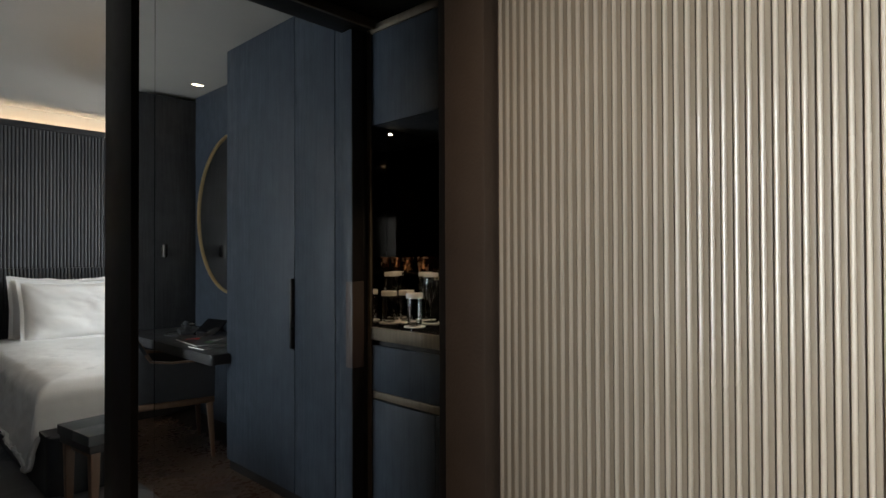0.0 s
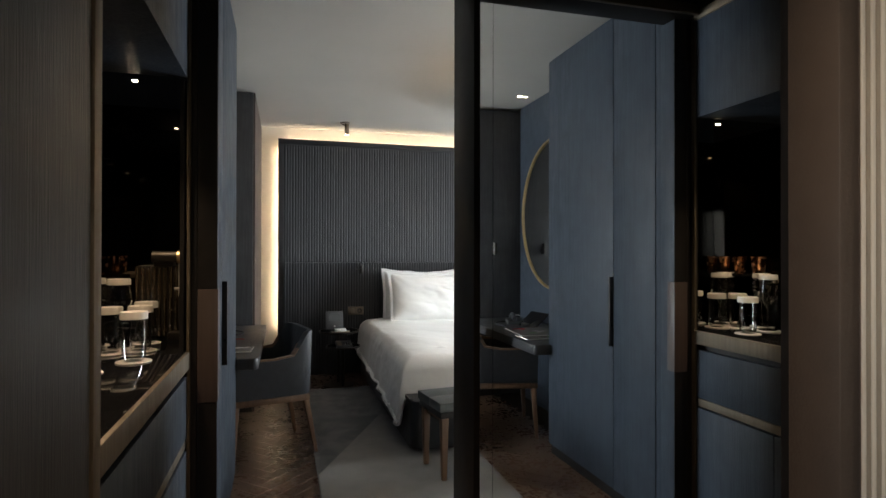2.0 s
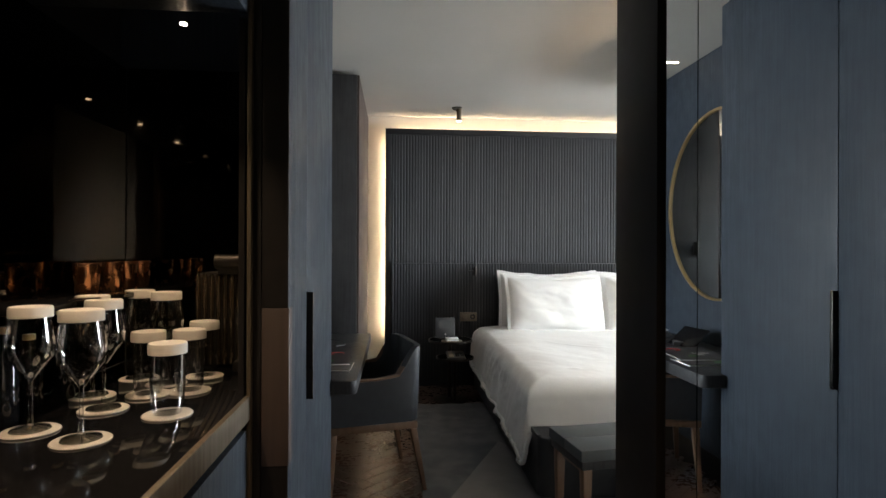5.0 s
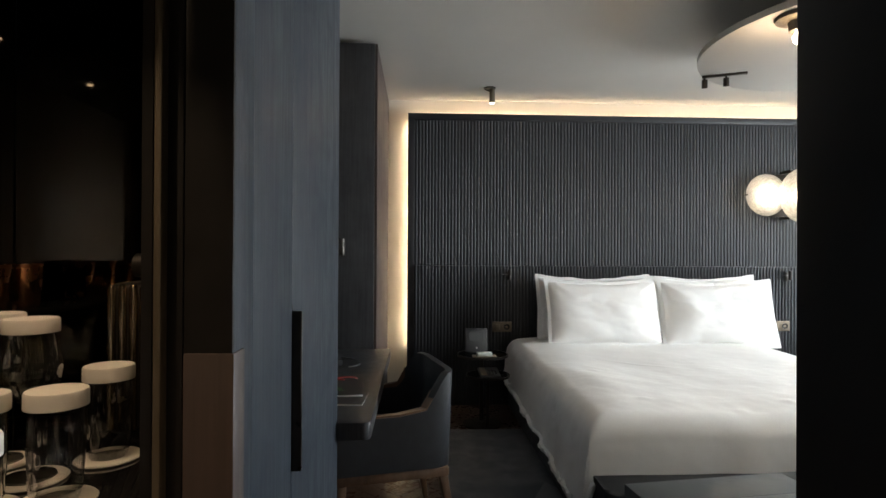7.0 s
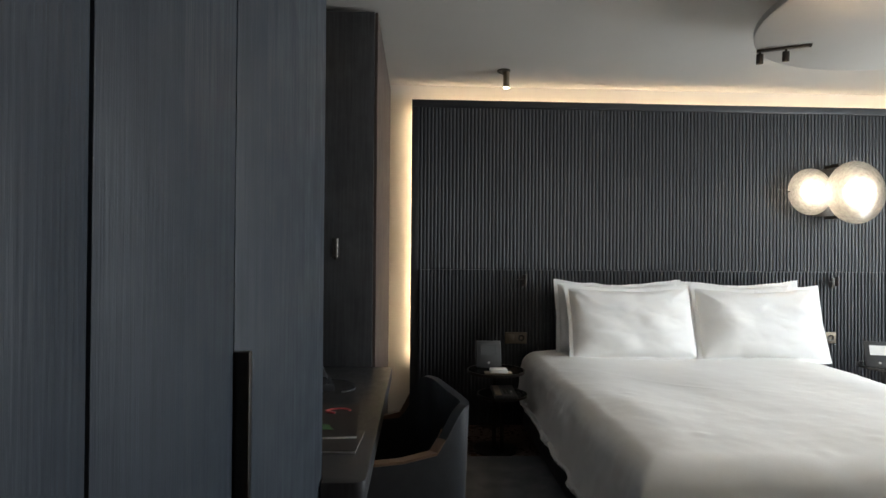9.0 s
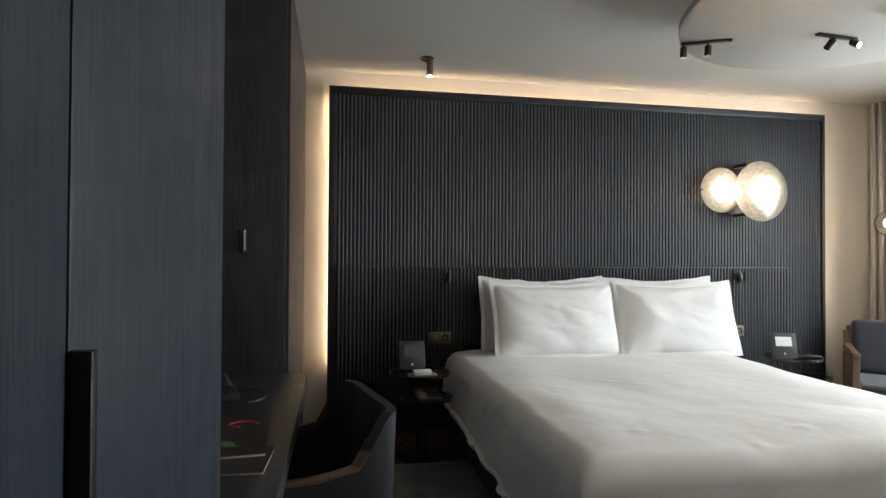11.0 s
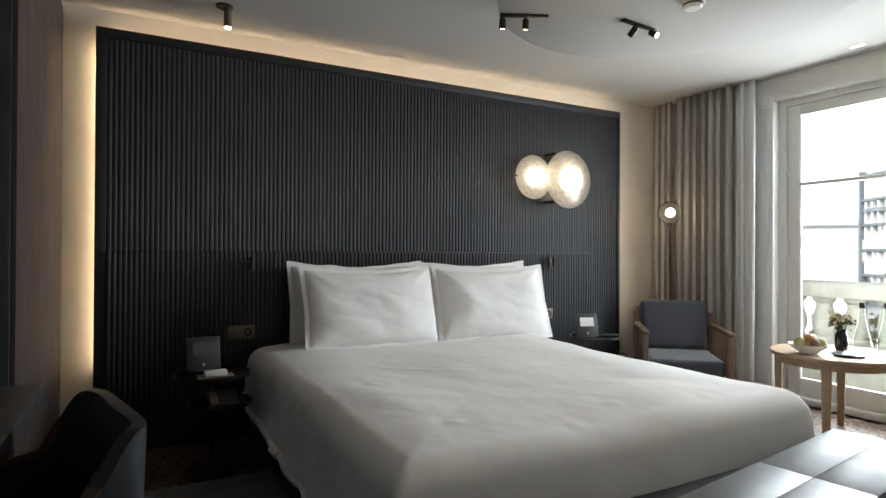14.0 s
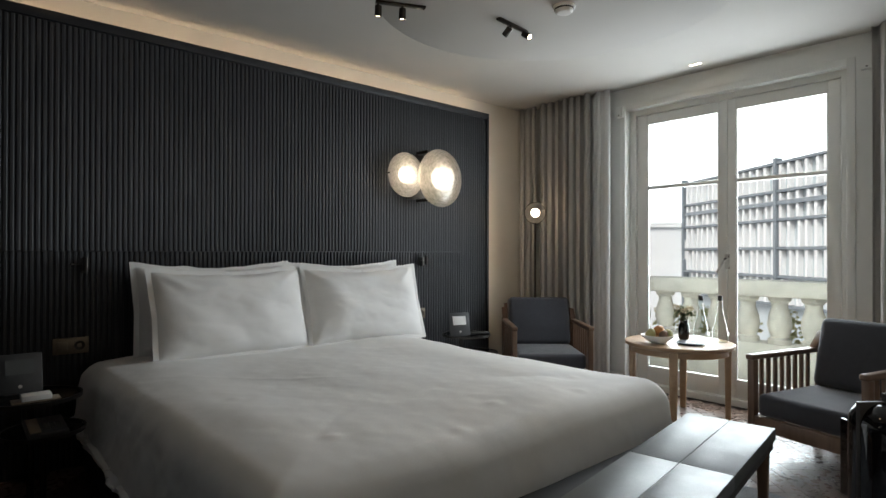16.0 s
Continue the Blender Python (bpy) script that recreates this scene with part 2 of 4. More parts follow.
def moved(bm, m):
    bmesh.ops.transform(bm, matrix=m, verts=bm.verts)
    return bm


# ---- the large structure ----
CEIL, FACE, MIRX, WALLX, BACKY = 2.687, 0.04, 1.025, 5.15, 6.29
setting("floor", box(-0.8, 5.4, -2.0, 6.5, -0.2, -0.012), M_joint, "dark wooden subfloor under the herringbone parquet", "floor")
setting("ceiling", box(-0.8, 5.4, 2.1, 6.5, CEIL, CEIL + 0.15), M_ceil, "matt white painted bedroom ceiling", "ceiling")
setting("ceiling_corridor", box(-0.8, 1.3, -2.0, 2.1, 2.44, 2.64), M_black, "low black lacquered corridor ceiling", "ceiling")
setting("wall_north", box(-0.8, 5.4, BACKY, BACKY + 0.2, -0.05, CEIL), M_wall, "warm cream painted wall behind the bed", "wall")
setting("wall_west", box(-0.8, -0.41, 3.3, 4.83, -0.05, CEIL), M_blue, "blue-grey stained oak wall behind the desk", "wall")
setting("wall_south", box(-0.56, 1.3, -2.2, -2.0, -0.05, 2.64), M_dark, "dark stained oak wall closing the corridor", "wall")
# never in view; cream is chosen to bounce daylight onto the bed foot
setting("wall_entry", box(1.077, 5.4, 2.1, 2.205, -0.05, CEIL), M_wall, "unseen wall beside the corridor opening, cream to bounce daylight", "wall")
# window wall with its opening
W0, W1, WT = 3.44, 5.11, 2.49
bm = box(WALLX, 5.42, W1, BACKY, -0.05, CEIL)
box(WALLX, 5.42, 2.205, W0, -0.05, CEIL, bm=bm)
box(WALLX, 5.42, W0, W1, WT, CEIL, bm=bm)
setting("wall_east", bm, M_white, "white painted window wall", "wall")
setting("baseboard", box(WALLX - 0.015, WALLX, W1 + 0.02, BACKY, 0, 0.12, 0.004), M_white, "white painted baseboard under the curtain", "baseboard")
# column beside the headboard
setting("wall_west_rear", box(-0.8, -0.56, -2.0, 3.3, -0.05, CEIL), M_dark, "dark wall behind the wardrobe and minibar", "wall")
setting("column", box(-0.8, 0.055, 4.83, BACKY, 0, CEIL - 0.03, 0.004), M_dark, "dark stained oak column beside the headboard", "column")
setting("trim", box(0.057, 0.072, 4.845, 6.285, 0, CEIL - 0.03), M_cheek, "smoked oak veneer cheek on the column", "trim")
# corridor: left wall, mirror wall, jamb, lintel
MB = -0.015
bm = box(-0.56, MB, -2.0, 0.898, 0, 2.44)
box(MB - 0.03, MB, 0.898, 0.942, 0, 2.44, bm=bm)
setting("wall_corridor_left", bm, M_dark, "dark stained oak panelling of the corridor", "wall")
setting("wall_corridor_right", box(1.05, 1.25, 0.43, 2.1, -0.05, 2.44), M_dark, "dark backing wall behind the mirror", "wall")
mir = thing("wall_mirror", "tall frameless mirror covering the corridor wall", "mirror", (MIRX, 1.2, 0))
part("mirror_panel", box(0, 0.02, -0.665, 0.56, 0.02, 2.40), M_mirror, mir)
part("mirror_panel", box(0, 0.02, 0.564, 0.725, 0.02, 2.40), M_mirror, mir)
part("mirror_edge", box(-0.004, 0.02, -0.685, -0.667, 0.0, 2.44, 0.002), M_black, mir, "black edge strip")
setting("jamb_right", box(1.012, 1.075, 1.935, 2.205, 0, 2.44, 0.003), M_black, "black lacquered door jamb", "door frame")
setting("lintel", box(-0.02, 1.075, 1.96, 2.1, 2.38, CEIL, 0.003), M_black, "black lacquered lintel over the opening", "door frame")
setting("lintel_trim", box(-0.02, 1.02, 1.94, 1.958, 2.375, 2.42, 0.002), M_bronze, "bronze strip under the lintel", "trim")
setting("panel_brown", box(1.012, 1.06, 0.43, 0.512, 0, 2.44, 0.004), M_brown, "brown leather covered door post", "door frame")
# reeded panel: pairs of wide half-round reeds
bm = box(1.045, 1.07, -2.0, 0.43, 0, 2.44)
# the backing is brown: shade in the gaps is put into its colour
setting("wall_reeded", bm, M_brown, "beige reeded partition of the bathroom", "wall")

# ---- bed ----


def soft_grid(fn, nu, nv):
    """A cloth sheet: fn(u, v) gives its place for u, v from 0 to 1."""
    bm = bmesh.new()
    g = [[bm.verts.new(fn(i / nu, j / nv)) for j in range(nv + 1)] for i in range(nu + 1)]
    for i in range(nu):
        for j in range(nv):
            bm.faces.new((g[i][j], g[i + 1][j], g[i + 1][j + 1], g[i][j + 1]))
    return bm


BED_L, BED_R, BED_F, BED_H, BED_TOP = 1.115, 3.12, 3.72, 6.02, 0.59
def duvet(u, v):
    """Cloth over the mattress: rounded over the edges and hanging down, with soft folds."""
    side, foot = 0.50, 0.50
    s = -side + u * (BED_R - BED_L + 2 * side)
    t = -foot + v * (BED_H - BED_F + foot)
    width = BED_R - BED_L

    def over(d, drop, r=0.10):
        # d: how far past the edge along the cloth; gives the way out and the way down
        if d <= 0:
            return 0.0, 0.0
        a = d / r
        if a < 1.35:
            return r * math.sin(a), r * (1 - math.cos(a))
        rest = d - 1.35 * r
        return r * math.sin(1.35) + rest * 0.11, min(drop, r * (1 - math.cos(1.35)) + rest * 0.97)

    inx, iny = 0.08, 0.08
    ox, dx = over(max(inx - s, s - (width - inx)), 0.40 - 0.05 * max(0.0, t))
    oy, dy = over(iny - t, 0.25)
    x = min(max(s, inx), width - inx)
    y = max(t, iny)
    x += -ox if s < inx else ox
    y -= oy
    down = math.sqrt(dx * dx + dy * dy)
    if dx and dy:
        down = min(down, 0.42)
        x += (0.05 * min(dx, dy)) * (-1 if s < inx else 1)
    p = Vector((s * 1.6, t * 1.6, 0.3))
    z = BED_TOP - down + 0.016 * noise.noise(p) + 0.003 * noise.noise(p * 4.1) + 0.0012 * noise.noise(p * 11)
    # shallow puff towards the middle and tucked creases near the edge
    edge = min(s, width - s, t)
    z += 0.022 * math.exp(-((edge - 0.25) / 0.22) ** 2)
    k = noise.ridged_multi_fractal(Vector((s * 2.1 + 3, t * 2.6, 1.7)), 0.9, 2.1, 4, 1.0, 2.0)
    z += 0.0022 * (k - 1.2)
    # one long pressed crease across the near half
    z += 0.004 * math.exp(-((0.55 * s + 0.84 * t - 1.42) / 0.012) ** 2) * math.exp(-((s - 0.62) / 0.30) ** 2)
    for cx, cy in ((0.35, 0.28), (1.05, 0.22), (1.7, 0.3), (0.3, 0.95), (1.85, 1.0), (1.5, 0.12), (0.75, 0.1)):
        q = (s - cx) ** 2 + (t - cy) ** 2
        z += 0.007 * math.exp(-q / 0.0012) - 0.006 * math.exp(-q / 0.008)
    if down > 0.03:
        # crumpled hang
        c = noise.ridged_multi_fractal(Vector((s * 3.0, t * 3.4 + s, 5.1)), 0.8, 2.2, 5, 1.0, 2.0) - 1.2
        w = (0.011 if dx >= dy else 0.004) * c * min(1, down / 0.12)
        x += (-w if s < inx else w) if dx >= dy else 0
        y -= 0.6 * w if dy > dx else 0
        along = t if dx > dy else s
        w = (0.008 if dx > dy else 0.003) * math.sin(along * 11 + 4 * noise.noise(Vector((along * 1.3, 0, 9)))) * min(1, down / 0.2)
        x += (-w if s < inx else w) if dx >= dy else 0
        y -= w if dy > dx else 0
    return Vector((BED_L + x, BED_F + y, z))


bed = thing("bed", "wide double bed with a dark upholstered base", "bed", (0, 0, 0))
def rounded_rect(x0, x1, y0, y1, r, n=7):
    pts = []
    for cx, cy, a0 in ((x1 - r, y1 - r, 0), (x0 + r, y1 - r, 90), (x0 + r, y0 + r, 180), (x1 - r, y0 + r, 270)):
        for i in range(n + 1):
            a = radians(a0 + 90 * i / n)
            pts.append((cx + r * math.cos(a), cy + r * math.sin(a)))
    return pts


part("base", prism(rounded_rect(1.11, 3.03, 3.47, 6.08, 0.07), 0.035, 0.355, 0.02), M_leather, bed, "dark upholstered bed base with rounded corners")
part("mattress", box(BED_L + 0.01, BED_R - 0.01, BED_F + 0.02, 6.08, 0.357, 0.555, 0.05, 3), M_linen, bed)
for x in (BED_L + 0.15, BED_R - 0.15):
    for y in (BED_F, 5.95):
        part("leg", lathe([(0, 0), (0.03, 0), (0.035, 0.036), (0, 0.036)], 14, (x, y, 0)), M_darkmetal, bed)
dv = link_mesh("duvet", soft_grid(duvet, 220, 190), M_linen)
mod = dv.modifiers.new("thickness", "SOLIDIFY")
mod.thickness, mod.offset = 0.02, -1
tagged(dv, "white cotton duvet spread over the bed with soft creases", "duvet")


def pillow_mesh(w, h, d, seed):
    """A plump pillow standing upright, with a flat flange round its seam."""
    bm = bmesh.new()
    n, m = 64, 44
    for sgn in (1, -1):
        g = []
        for i in range(n + 1):
            row = []
            for j in range(m + 1):
                a, b = 2 * i / n - 1, 2 * j / m - 1
                ea, eb = min(1, abs(a) / 0.93), min(1, abs(b) / 0.90)
                puff = max(0, (1 - ea ** 3.2)) ** 0.55 * max(0, (1 - eb ** 3.2)) ** 0.55
                nz = noise.noise(Vector((a * 1.8 + seed, b * 1.8, sgn * 2))) * 0.022 + noise.ridged_multi_fractal(Vector((a * 1.3 + seed + b * 0.6, b * 1.6, seed)), 0.8, 2.2, 4, 1.0, 2.0) * 0.010
                # creases that run in from the top corners
                ra = math.atan2(1.02 - b, 1.02 - abs(a))
                rr = math.hypot(1.02 - b, 1.02 - abs(a))
                nz += 0.010 * math.sin(ra * 13 + seed) * math.exp(-((rr - 0.35) / 0.28) ** 2)
                pin = 1 - 0.05 * (1 - abs(a)) * abs(b) ** 3 - 0.0
                sag = -0.030 * math.cos(a * 1.5) * max(0, b)
                x = a * w / 2 * (1 - 0.03 * (1 - abs(b)) * abs(a) ** 3)
                row.append(bm.verts.new((x, sgn * (d / 2 * puff + 0.003) + nz * puff, h / 2 * b * pin + h / 2 + sag + 0.012 * noise.noise(Vector((a * 4, seed, b))))))
            g.append(row)
        for i in range(n):
            for j in range(m):
                bm.faces.new((g[i][j], g[i + 1][j], g[i + 1][j + 1], g[i][j + 1]))
    bmesh.ops.remove_doubles(bm, verts=bm.verts, dist=0.0075)
    return bm


for n, (x, y, turn, lean, w) in enumerate(((1.83, 5.93, 0, -10, 0.99), (2.76, 5.93, -2, -10, 0.96), (1.87, 5.72, 2, -17, 0.98), (2.79, 5.69, -4, -17, 0.94))):
    ob = link_mesh("pillow", pillow_mesh(w, 0.575 if n > 1 else 0.585, 0.20, 3.1 + n * 5), M_linen)
    ob.matrix_world = pose(x, y, 0.575, lean, 0, turn)
    tagged(ob, "plump white cotton pillow with a flat flange leaning on the headboard", "pillow", "pillows on the bed")

# ---- headboard ----
HB0, HB1, HBT, HBY = 0.245, 4.48, 2.545, 6.17
hb = thing("headboard", "slate-blue wall-wide headboard of narrow upright slats", "headboard", (0, 0, 0))
part("panel", box(HB0, HB1, HBY + 0.016, 6.24, 0.0, HBT, 0.003), M_slat, hb)
part("frame_top", box(HB0, HB1, HBY, HBY + 0.016, HBT - 0.055, HBT, 0.003), M_slat, hb)
part("frame_side", box(HB0, HB0 + 0.06, HBY, HBY + 0.016, 0.0, HBT - 0.056, 0.003), M_slat, hb)
part("frame_side", box(HB1 - 0.03, HB1, HBY, HBY + 0.016, 0.0, HBT - 0.056, 0.003), M_slat, hb)
part("lower_panel", box(HB0 + 0.07, 4.10, HBY - 0.012, HBY + 0.014, 0.0, 1.215, 0.004), M_slat, hb)
part("mount", box(0.5, 4.3, 6.242, BACKY, 0.3, 2.3), M_darkmetal, hb)


def slat_mesh(name, w, d, h):
    bm = bmesh.new()
    out = [(-w / 2, 0), (-w / 2, -d * 0.6), (-w * 0.28, -d), (w * 0.28, -d), (w / 2, -d * 0.6), (w / 2, 0)]
    prism(out, 0, h, bm=bm)
    bmesh.ops.recalc_face_normals(bm, faces=bm.faces)
    me = bpy.data.meshes.new(name)
    bm.to_mesh(me)
    bm.free()
    me.materials.append(M_slat)
    return me


step = 0.0285
up, low = slat_mesh("slat_upper", 0.022, 0.007, HBT - 0.06), slat_mesh("slat_lower", 0.020, 0.010, 1.205)
x = HB0 + 0.075
while x < HB1 - 0.04:
    for me, z, y, lim in ((up, 0.0, HBY + 0.016, 99), (low, 0.004, HBY - 0.012, 4.09)):
        if x < lim:
            ob = new("slat", me)
            ob.parent = hb
            ob.location = (x, y, z)
    x += step
# cove light round the headboard
cove = thing("cove_light", "warm light strip hidden round the headboard edge", "light strip", (0, 0, 0))
part("strip_top", box(0.33, 4.40, 6.243, 6.252, 2.485, 2.50), M_cove, cove)
part("strip_side", box(0.275, 0.285, 6.243, 6.252, 0.50, 2.48), M_cove, cove)
part("strip_side", box(4.44, 4.45, 6.243, 6.252, 0.50, 2.48), M_cove, cove)

# ---- wardrobe ----
wr = thing("wardrobe", "tall blue-grey stained oak wardrobe with two closed doors", "wardrobe", (0, 0, 0))
part("body", box(-0.56, FACE - 0.024, 2.49, 3.318, 0.0, 2.62, 0.003), M_blue, wr)
part("side_panel", box(-0.02, FACE - 0.024, 2.100, 2.488, 0.0, 2.62, 0.002), M_blue, wr)
d1 = part("door", box(FACE - 0.022, FACE, 2.549, 3.318, 0.06, 2.60, 0.003), M_blue, wr)
part("door", box(FACE - 0.022, FACE, 2.188, 2.545, 0.06, 2.60, 0.003), M_blue, wr)
part("edge_panel", box(FACE - 0.022, FACE - 0.001, 2.100, 2.184, 0.0, 2.62, 0.002), M_blue, wr)
part("handle", box(FACE - 0.004, FACE + 0.022, 2.546, 2.561, 0.825, 1.198, 0.002), M_darkmetal, d1, "dark bronze pull bar")
part("plinth", box(FACE - 0.03, FACE - 0.012, 2.188, 3.3, 0.0, 0.058), M_black, wr)

# sliding door pushed back into its pocket, its leading edge standing out
sd = thing("sliding_door", "blue-grey sliding door with a black edge, pushed open", "door", (0, 0, 0))
part("leaf", box(0.015, 0.078, 2.004, 2.095, 0.005, 2.37, 0.002), M_blue, sd)
part("leaf_edge", box(0.012, 0.0775, 1.999, 2.0035, 0.005, 2.37, 0.001), M_black, sd, "black lacquered edge strip")
part("pull_plate", box(0.012, 0.0805, 1.996, 2.046, 0.80, 1.198, 0.002), M_cheek, sd, "brown leather wrapped pull")
setting("jamb_left", box(-0.02, 0.010, 2.000, 2.096, 0, 2.376, 0.002), M_black, "black lacquered pocket of the sliding door", "door frame")

# ---- minibar ----
N0, N1, NB, NT, NX = 0.985, 1.976, 0.985, 1.93, -0.52
mb = thing("minibar_cabinet", "blue-grey minibar cabinet with a lit niche and drawers", "cabinet", (0, 0, 0))
part("counter", box(NX, MB - 0.004, 0.90, 2.45, NB - 0.03, NB, 0.002), M_gloss, mb, "polished black counter")
part("niche_back", box(NX - 0.02, NX - 0.002, 0.90, 2.45, NB, NT), M_darkmirror, mb, "dark mirrored back")
part("niche_side", box(NX, MB - 0.03, 0.90, 0.918, NB, NT), M_gloss, mb)
part("niche_side", box(NX, -0.03, 2.45, 2.468, NB, NT), M_darkmirror, mb)
part("niche_front_return", box(-0.046, -0.0455 + 0.014, 2.0, 2.45, NB, NT), M_black, mb)
part("upper_panel", box(NX, MB - 0.004, N0, N1, NT, 2.40, 0.002), M_blue, mb)
part("frame_post", box(MB - 0.03, MB + 0.006, 0.944, N0, 0.0, 2.40, 0.003), M_bronze, mb, "bronze edge frame")
part("frame_post", box(MB - 0.005, MB + 0.006, N1, 1.998, 0.0, 2.40, 0.003), M_bronze, mb, "bronze edge frame")
part("frame_rail", box(MB - 0.012, MB + 0.006, N0, N1, 0.925, NB, 0.003), M_bronze, mb, "bronze edge frame")
part("frame_rail", box(MB - 0.012, MB + 0.005, N0, N1, 2.36, 2.40, 0.003), M_bronze, mb, "bronze edge frame")
part("body", box(NX, MB - 0.03, 0.90, 2.0, 0.0, NB - 0.032), M_black, mb)
part("drawer", box(MB - 0.024, MB - 0.002, N0 + 0.002, N1 - 0.002, 0.690, 0.900, 0.002), M_blue, mb)
part("drawer_pull", box(MB - 0.028, MB - 0.006, N0 + 0.002, N1 - 0.002, 0.652, 0.686, 0.002), M_bronze, mb, "bronze finger rail")
part("door", box(MB - 0.024, MB - 0.002, N0 + 0.002, 1.56, 0.08, 0.645, 0.002), M_blue, mb)
part("door", box(MB - 0.024, MB - 0.002, 1.564, N1 - 0.002, 0.08, 0.645, 0.002), M_blue, mb)
part("shelf", box(NX, -0.36, 1.7, 2.45, 1.215, 1.23, 0.002), M_gloss, mb, "narrow black shelf")
for yy in (1.15, 1.6, 2.05):
    part("niche_lamp", lathe([(0, NT - 0.004), (0.009, NT - 0.004), (0.009, NT - 0.001), (0, NT - 0.001)], 18, (-0.20, yy, 0)), M_spotglow, mb, "small warm lamp")
    lamp("niche_beam", "SPOT", 4.5, WARM, look((-0.20, yy, NT - 0.02), (-0.20, yy + 0.01, 0)), 0.015, spot=110)


def tumbler(x, y, h=0.155, r=0.036, n=1.0):
    g = thing("covered_tumbler", "clear glass tumbler with a white card cap on a coaster", "glass", (x, y, NB), 0, "covered glasses in the minibar")
    part("coaster", lathe([(0, 0), (0.05, 0), (0.052, 0.002), (0.05, 0.004), (0, 0.004)], 28), M_cap, g, "white paper coaster")
    part("glass", lathe([(0, 0.005), (r * 0.8, 0.005), (r * 0.92, 0.02), (r, h * 0.5), (r * 0.98, h - 0.004)], 28), M_glass, g)
    part("cap", lathe([(0, h + 0.003), (r * 1.06, h + 0.003), (r * 1.10, h), (r * 1.10, h - 0.020), (r * 1.02, h - 0.020), (r * 1.0, h - 0.002), (0, h - 0.002)], 28), M_cap, g, "white card cap")
    return g


def wine_glass(x, y, h=0.245):
    g = thing("covered_wine_glass", "stemmed wine glass with a white card cap on a coaster", "glass", (x, y, NB), 0, "covered glasses in the minibar")
    part("coaster", lathe([(0, 0), (0.05, 0), (0.052, 0.002), (0.05, 0.004), (0, 0.004)], 28), M_cap, g, "white paper coaster")
    part("glass", lathe([(0, 0.005), (0.036, 0.005), (0.034, 0.008), (0.006, 0.014), (0.004, 0.03), (0.004, 0.10), (0.012, 0.112), (0.040, 0.15), (0.043, 0.175), (0.033, h - 0.004)], 28), M_glass, g)
    part("cap", lathe([(0, h + 0.003), (0.036, h + 0.003), (0.038, h), (0.038, h - 0.018), (0.035, h - 0.018), (0.034, h - 0.002), (0, h - 0.002)], 28), M_cap, g, "white card cap")
    return g


first = tumbler(-0.147, 1.82)
for x, y in ((-0.174, 2.03), (-0.192, 2.20), (-0.262, 2.00)):
    copy_thing(first, pose(x, y, NB))
first = wine_glass(-0.262, 2.11)
for x, y in ((-0.24, 1.655), (-0.305, 1.87), (-0.36, 2.18), (-0.37, 1.72), (-0.39, 1.99)):
    copy_thing(first, pose(x, y, NB))
cof = thing("coffee_machine", "brushed steel ribbed coffee machine on the minibar counter", "coffee machine", (-0.17, 2.36, NB))
part("body", box(-0.09, 0.09, -0.04, 0.08, 0.0, 0.29, 0.015, 3), M_darkmetal, cof)
for k in range(9):
    part("rib", lathe([(0, 0.012), (0.008, 0.012), (0.008, 0.28), (0.005, 0.287), (0, 0.288)], 10, (-0.08 + k * 0.02, -0.042, 0)), M_ribs, cof)
part("head", rod((-0.02, -0.07, 0.325), (0.10, -0.07, 0.325), 0.022, 18), M_darkmetal, cof, "dark horizontal brew head")
part("collar", rod((0.07, -0.07, 0.325), (0.105, -0.07, 0.325), 0.026, 18), M_brass, cof, "brass collar")
part("neck", box(-0.02, 0.05, -0.06, 0.02, 0.286, 0.315, 0.006), M_darkmetal, cof)
part("spout", rod((0.085, -0.07, 0.17), (0.085, -0.07, 0.30), 0.012, 12), M_steel, cof)
part("lever", rod((0.06, -0.075, 0.20), (0.12, -0.075, 0.20), 0.006, 10), M_steel, cof)
part("drip_tray", box(0.04, 0.13, -0.11, -0.04, 0.0, 0.03, 0.004), M_darkmetal, cof)
cup = link_mesh("copper_cup", lathe([(0, 0), (0.024, 0), (0.026, 0.003), (0.032, 0.08), (0.030, 0.08), (0.024, 0.006), (0, 0.005)], 26), M_copper)
cup.matrix_world = pose(-0.44, 2.27, 1.23)
tagged(cup, "polished copper cup turned up on the minibar shelf", "cup", "copper cups")
for y in (2.36, 2.18, 2.06):
    copy_thing(cup, pose(-0.44, y, 1.23))
for k, (x, y, h) in enumerate(((-0.46, 1.78, 0.20), (-0.47, 1.88, 0.17), (-0.45, 1.97, 0.22))):
    b = thing("miniature_bottle", "small dark glass bottle with a metal cap", "bottle", (x, y, NB), 0, "minibar bottles")
    part("bottle", lathe([(0, 0), (0.026, 0), (0.028, 0.004), (0.028, h * 0.6), (0.010, h * 0.78), (0.010, h * 0.94), (0, h * 0.94)], 20), M_gloss, b)
    part("cap", lathe([(0, h * 0.93), (0.0125, h * 0.93), (0.0125, h), (0, h)], 16), M_brass, b, "metal screw cap")
# corridor downlights
for k, y in enumerate((-0.75, 0.25, 1.25)):
    dl = thing("downlight", "small recessed corridor downlight with a black trim", "lamp", (0.5, y, 2.44), 0, "corridor downlights")
    part("trim", lathe([(0.022, 0), (0.034, 0), (0.035, -0.003), (0.034, -0.006), (0.022, -0.004)], 24), M_darkmetal, dl)
    part("lens", lathe([(0, -0.001), (0.021, -0.001), (0.021, -0.003), (0, -0.003)], 20), M_spotglow, dl, "glowing lens")
    lamp("downlight_beam", "SPOT", 10, WARM, look((0.5, y, 2.425), (0.5, y + 0.01, 0)), 0.02, spot=85)

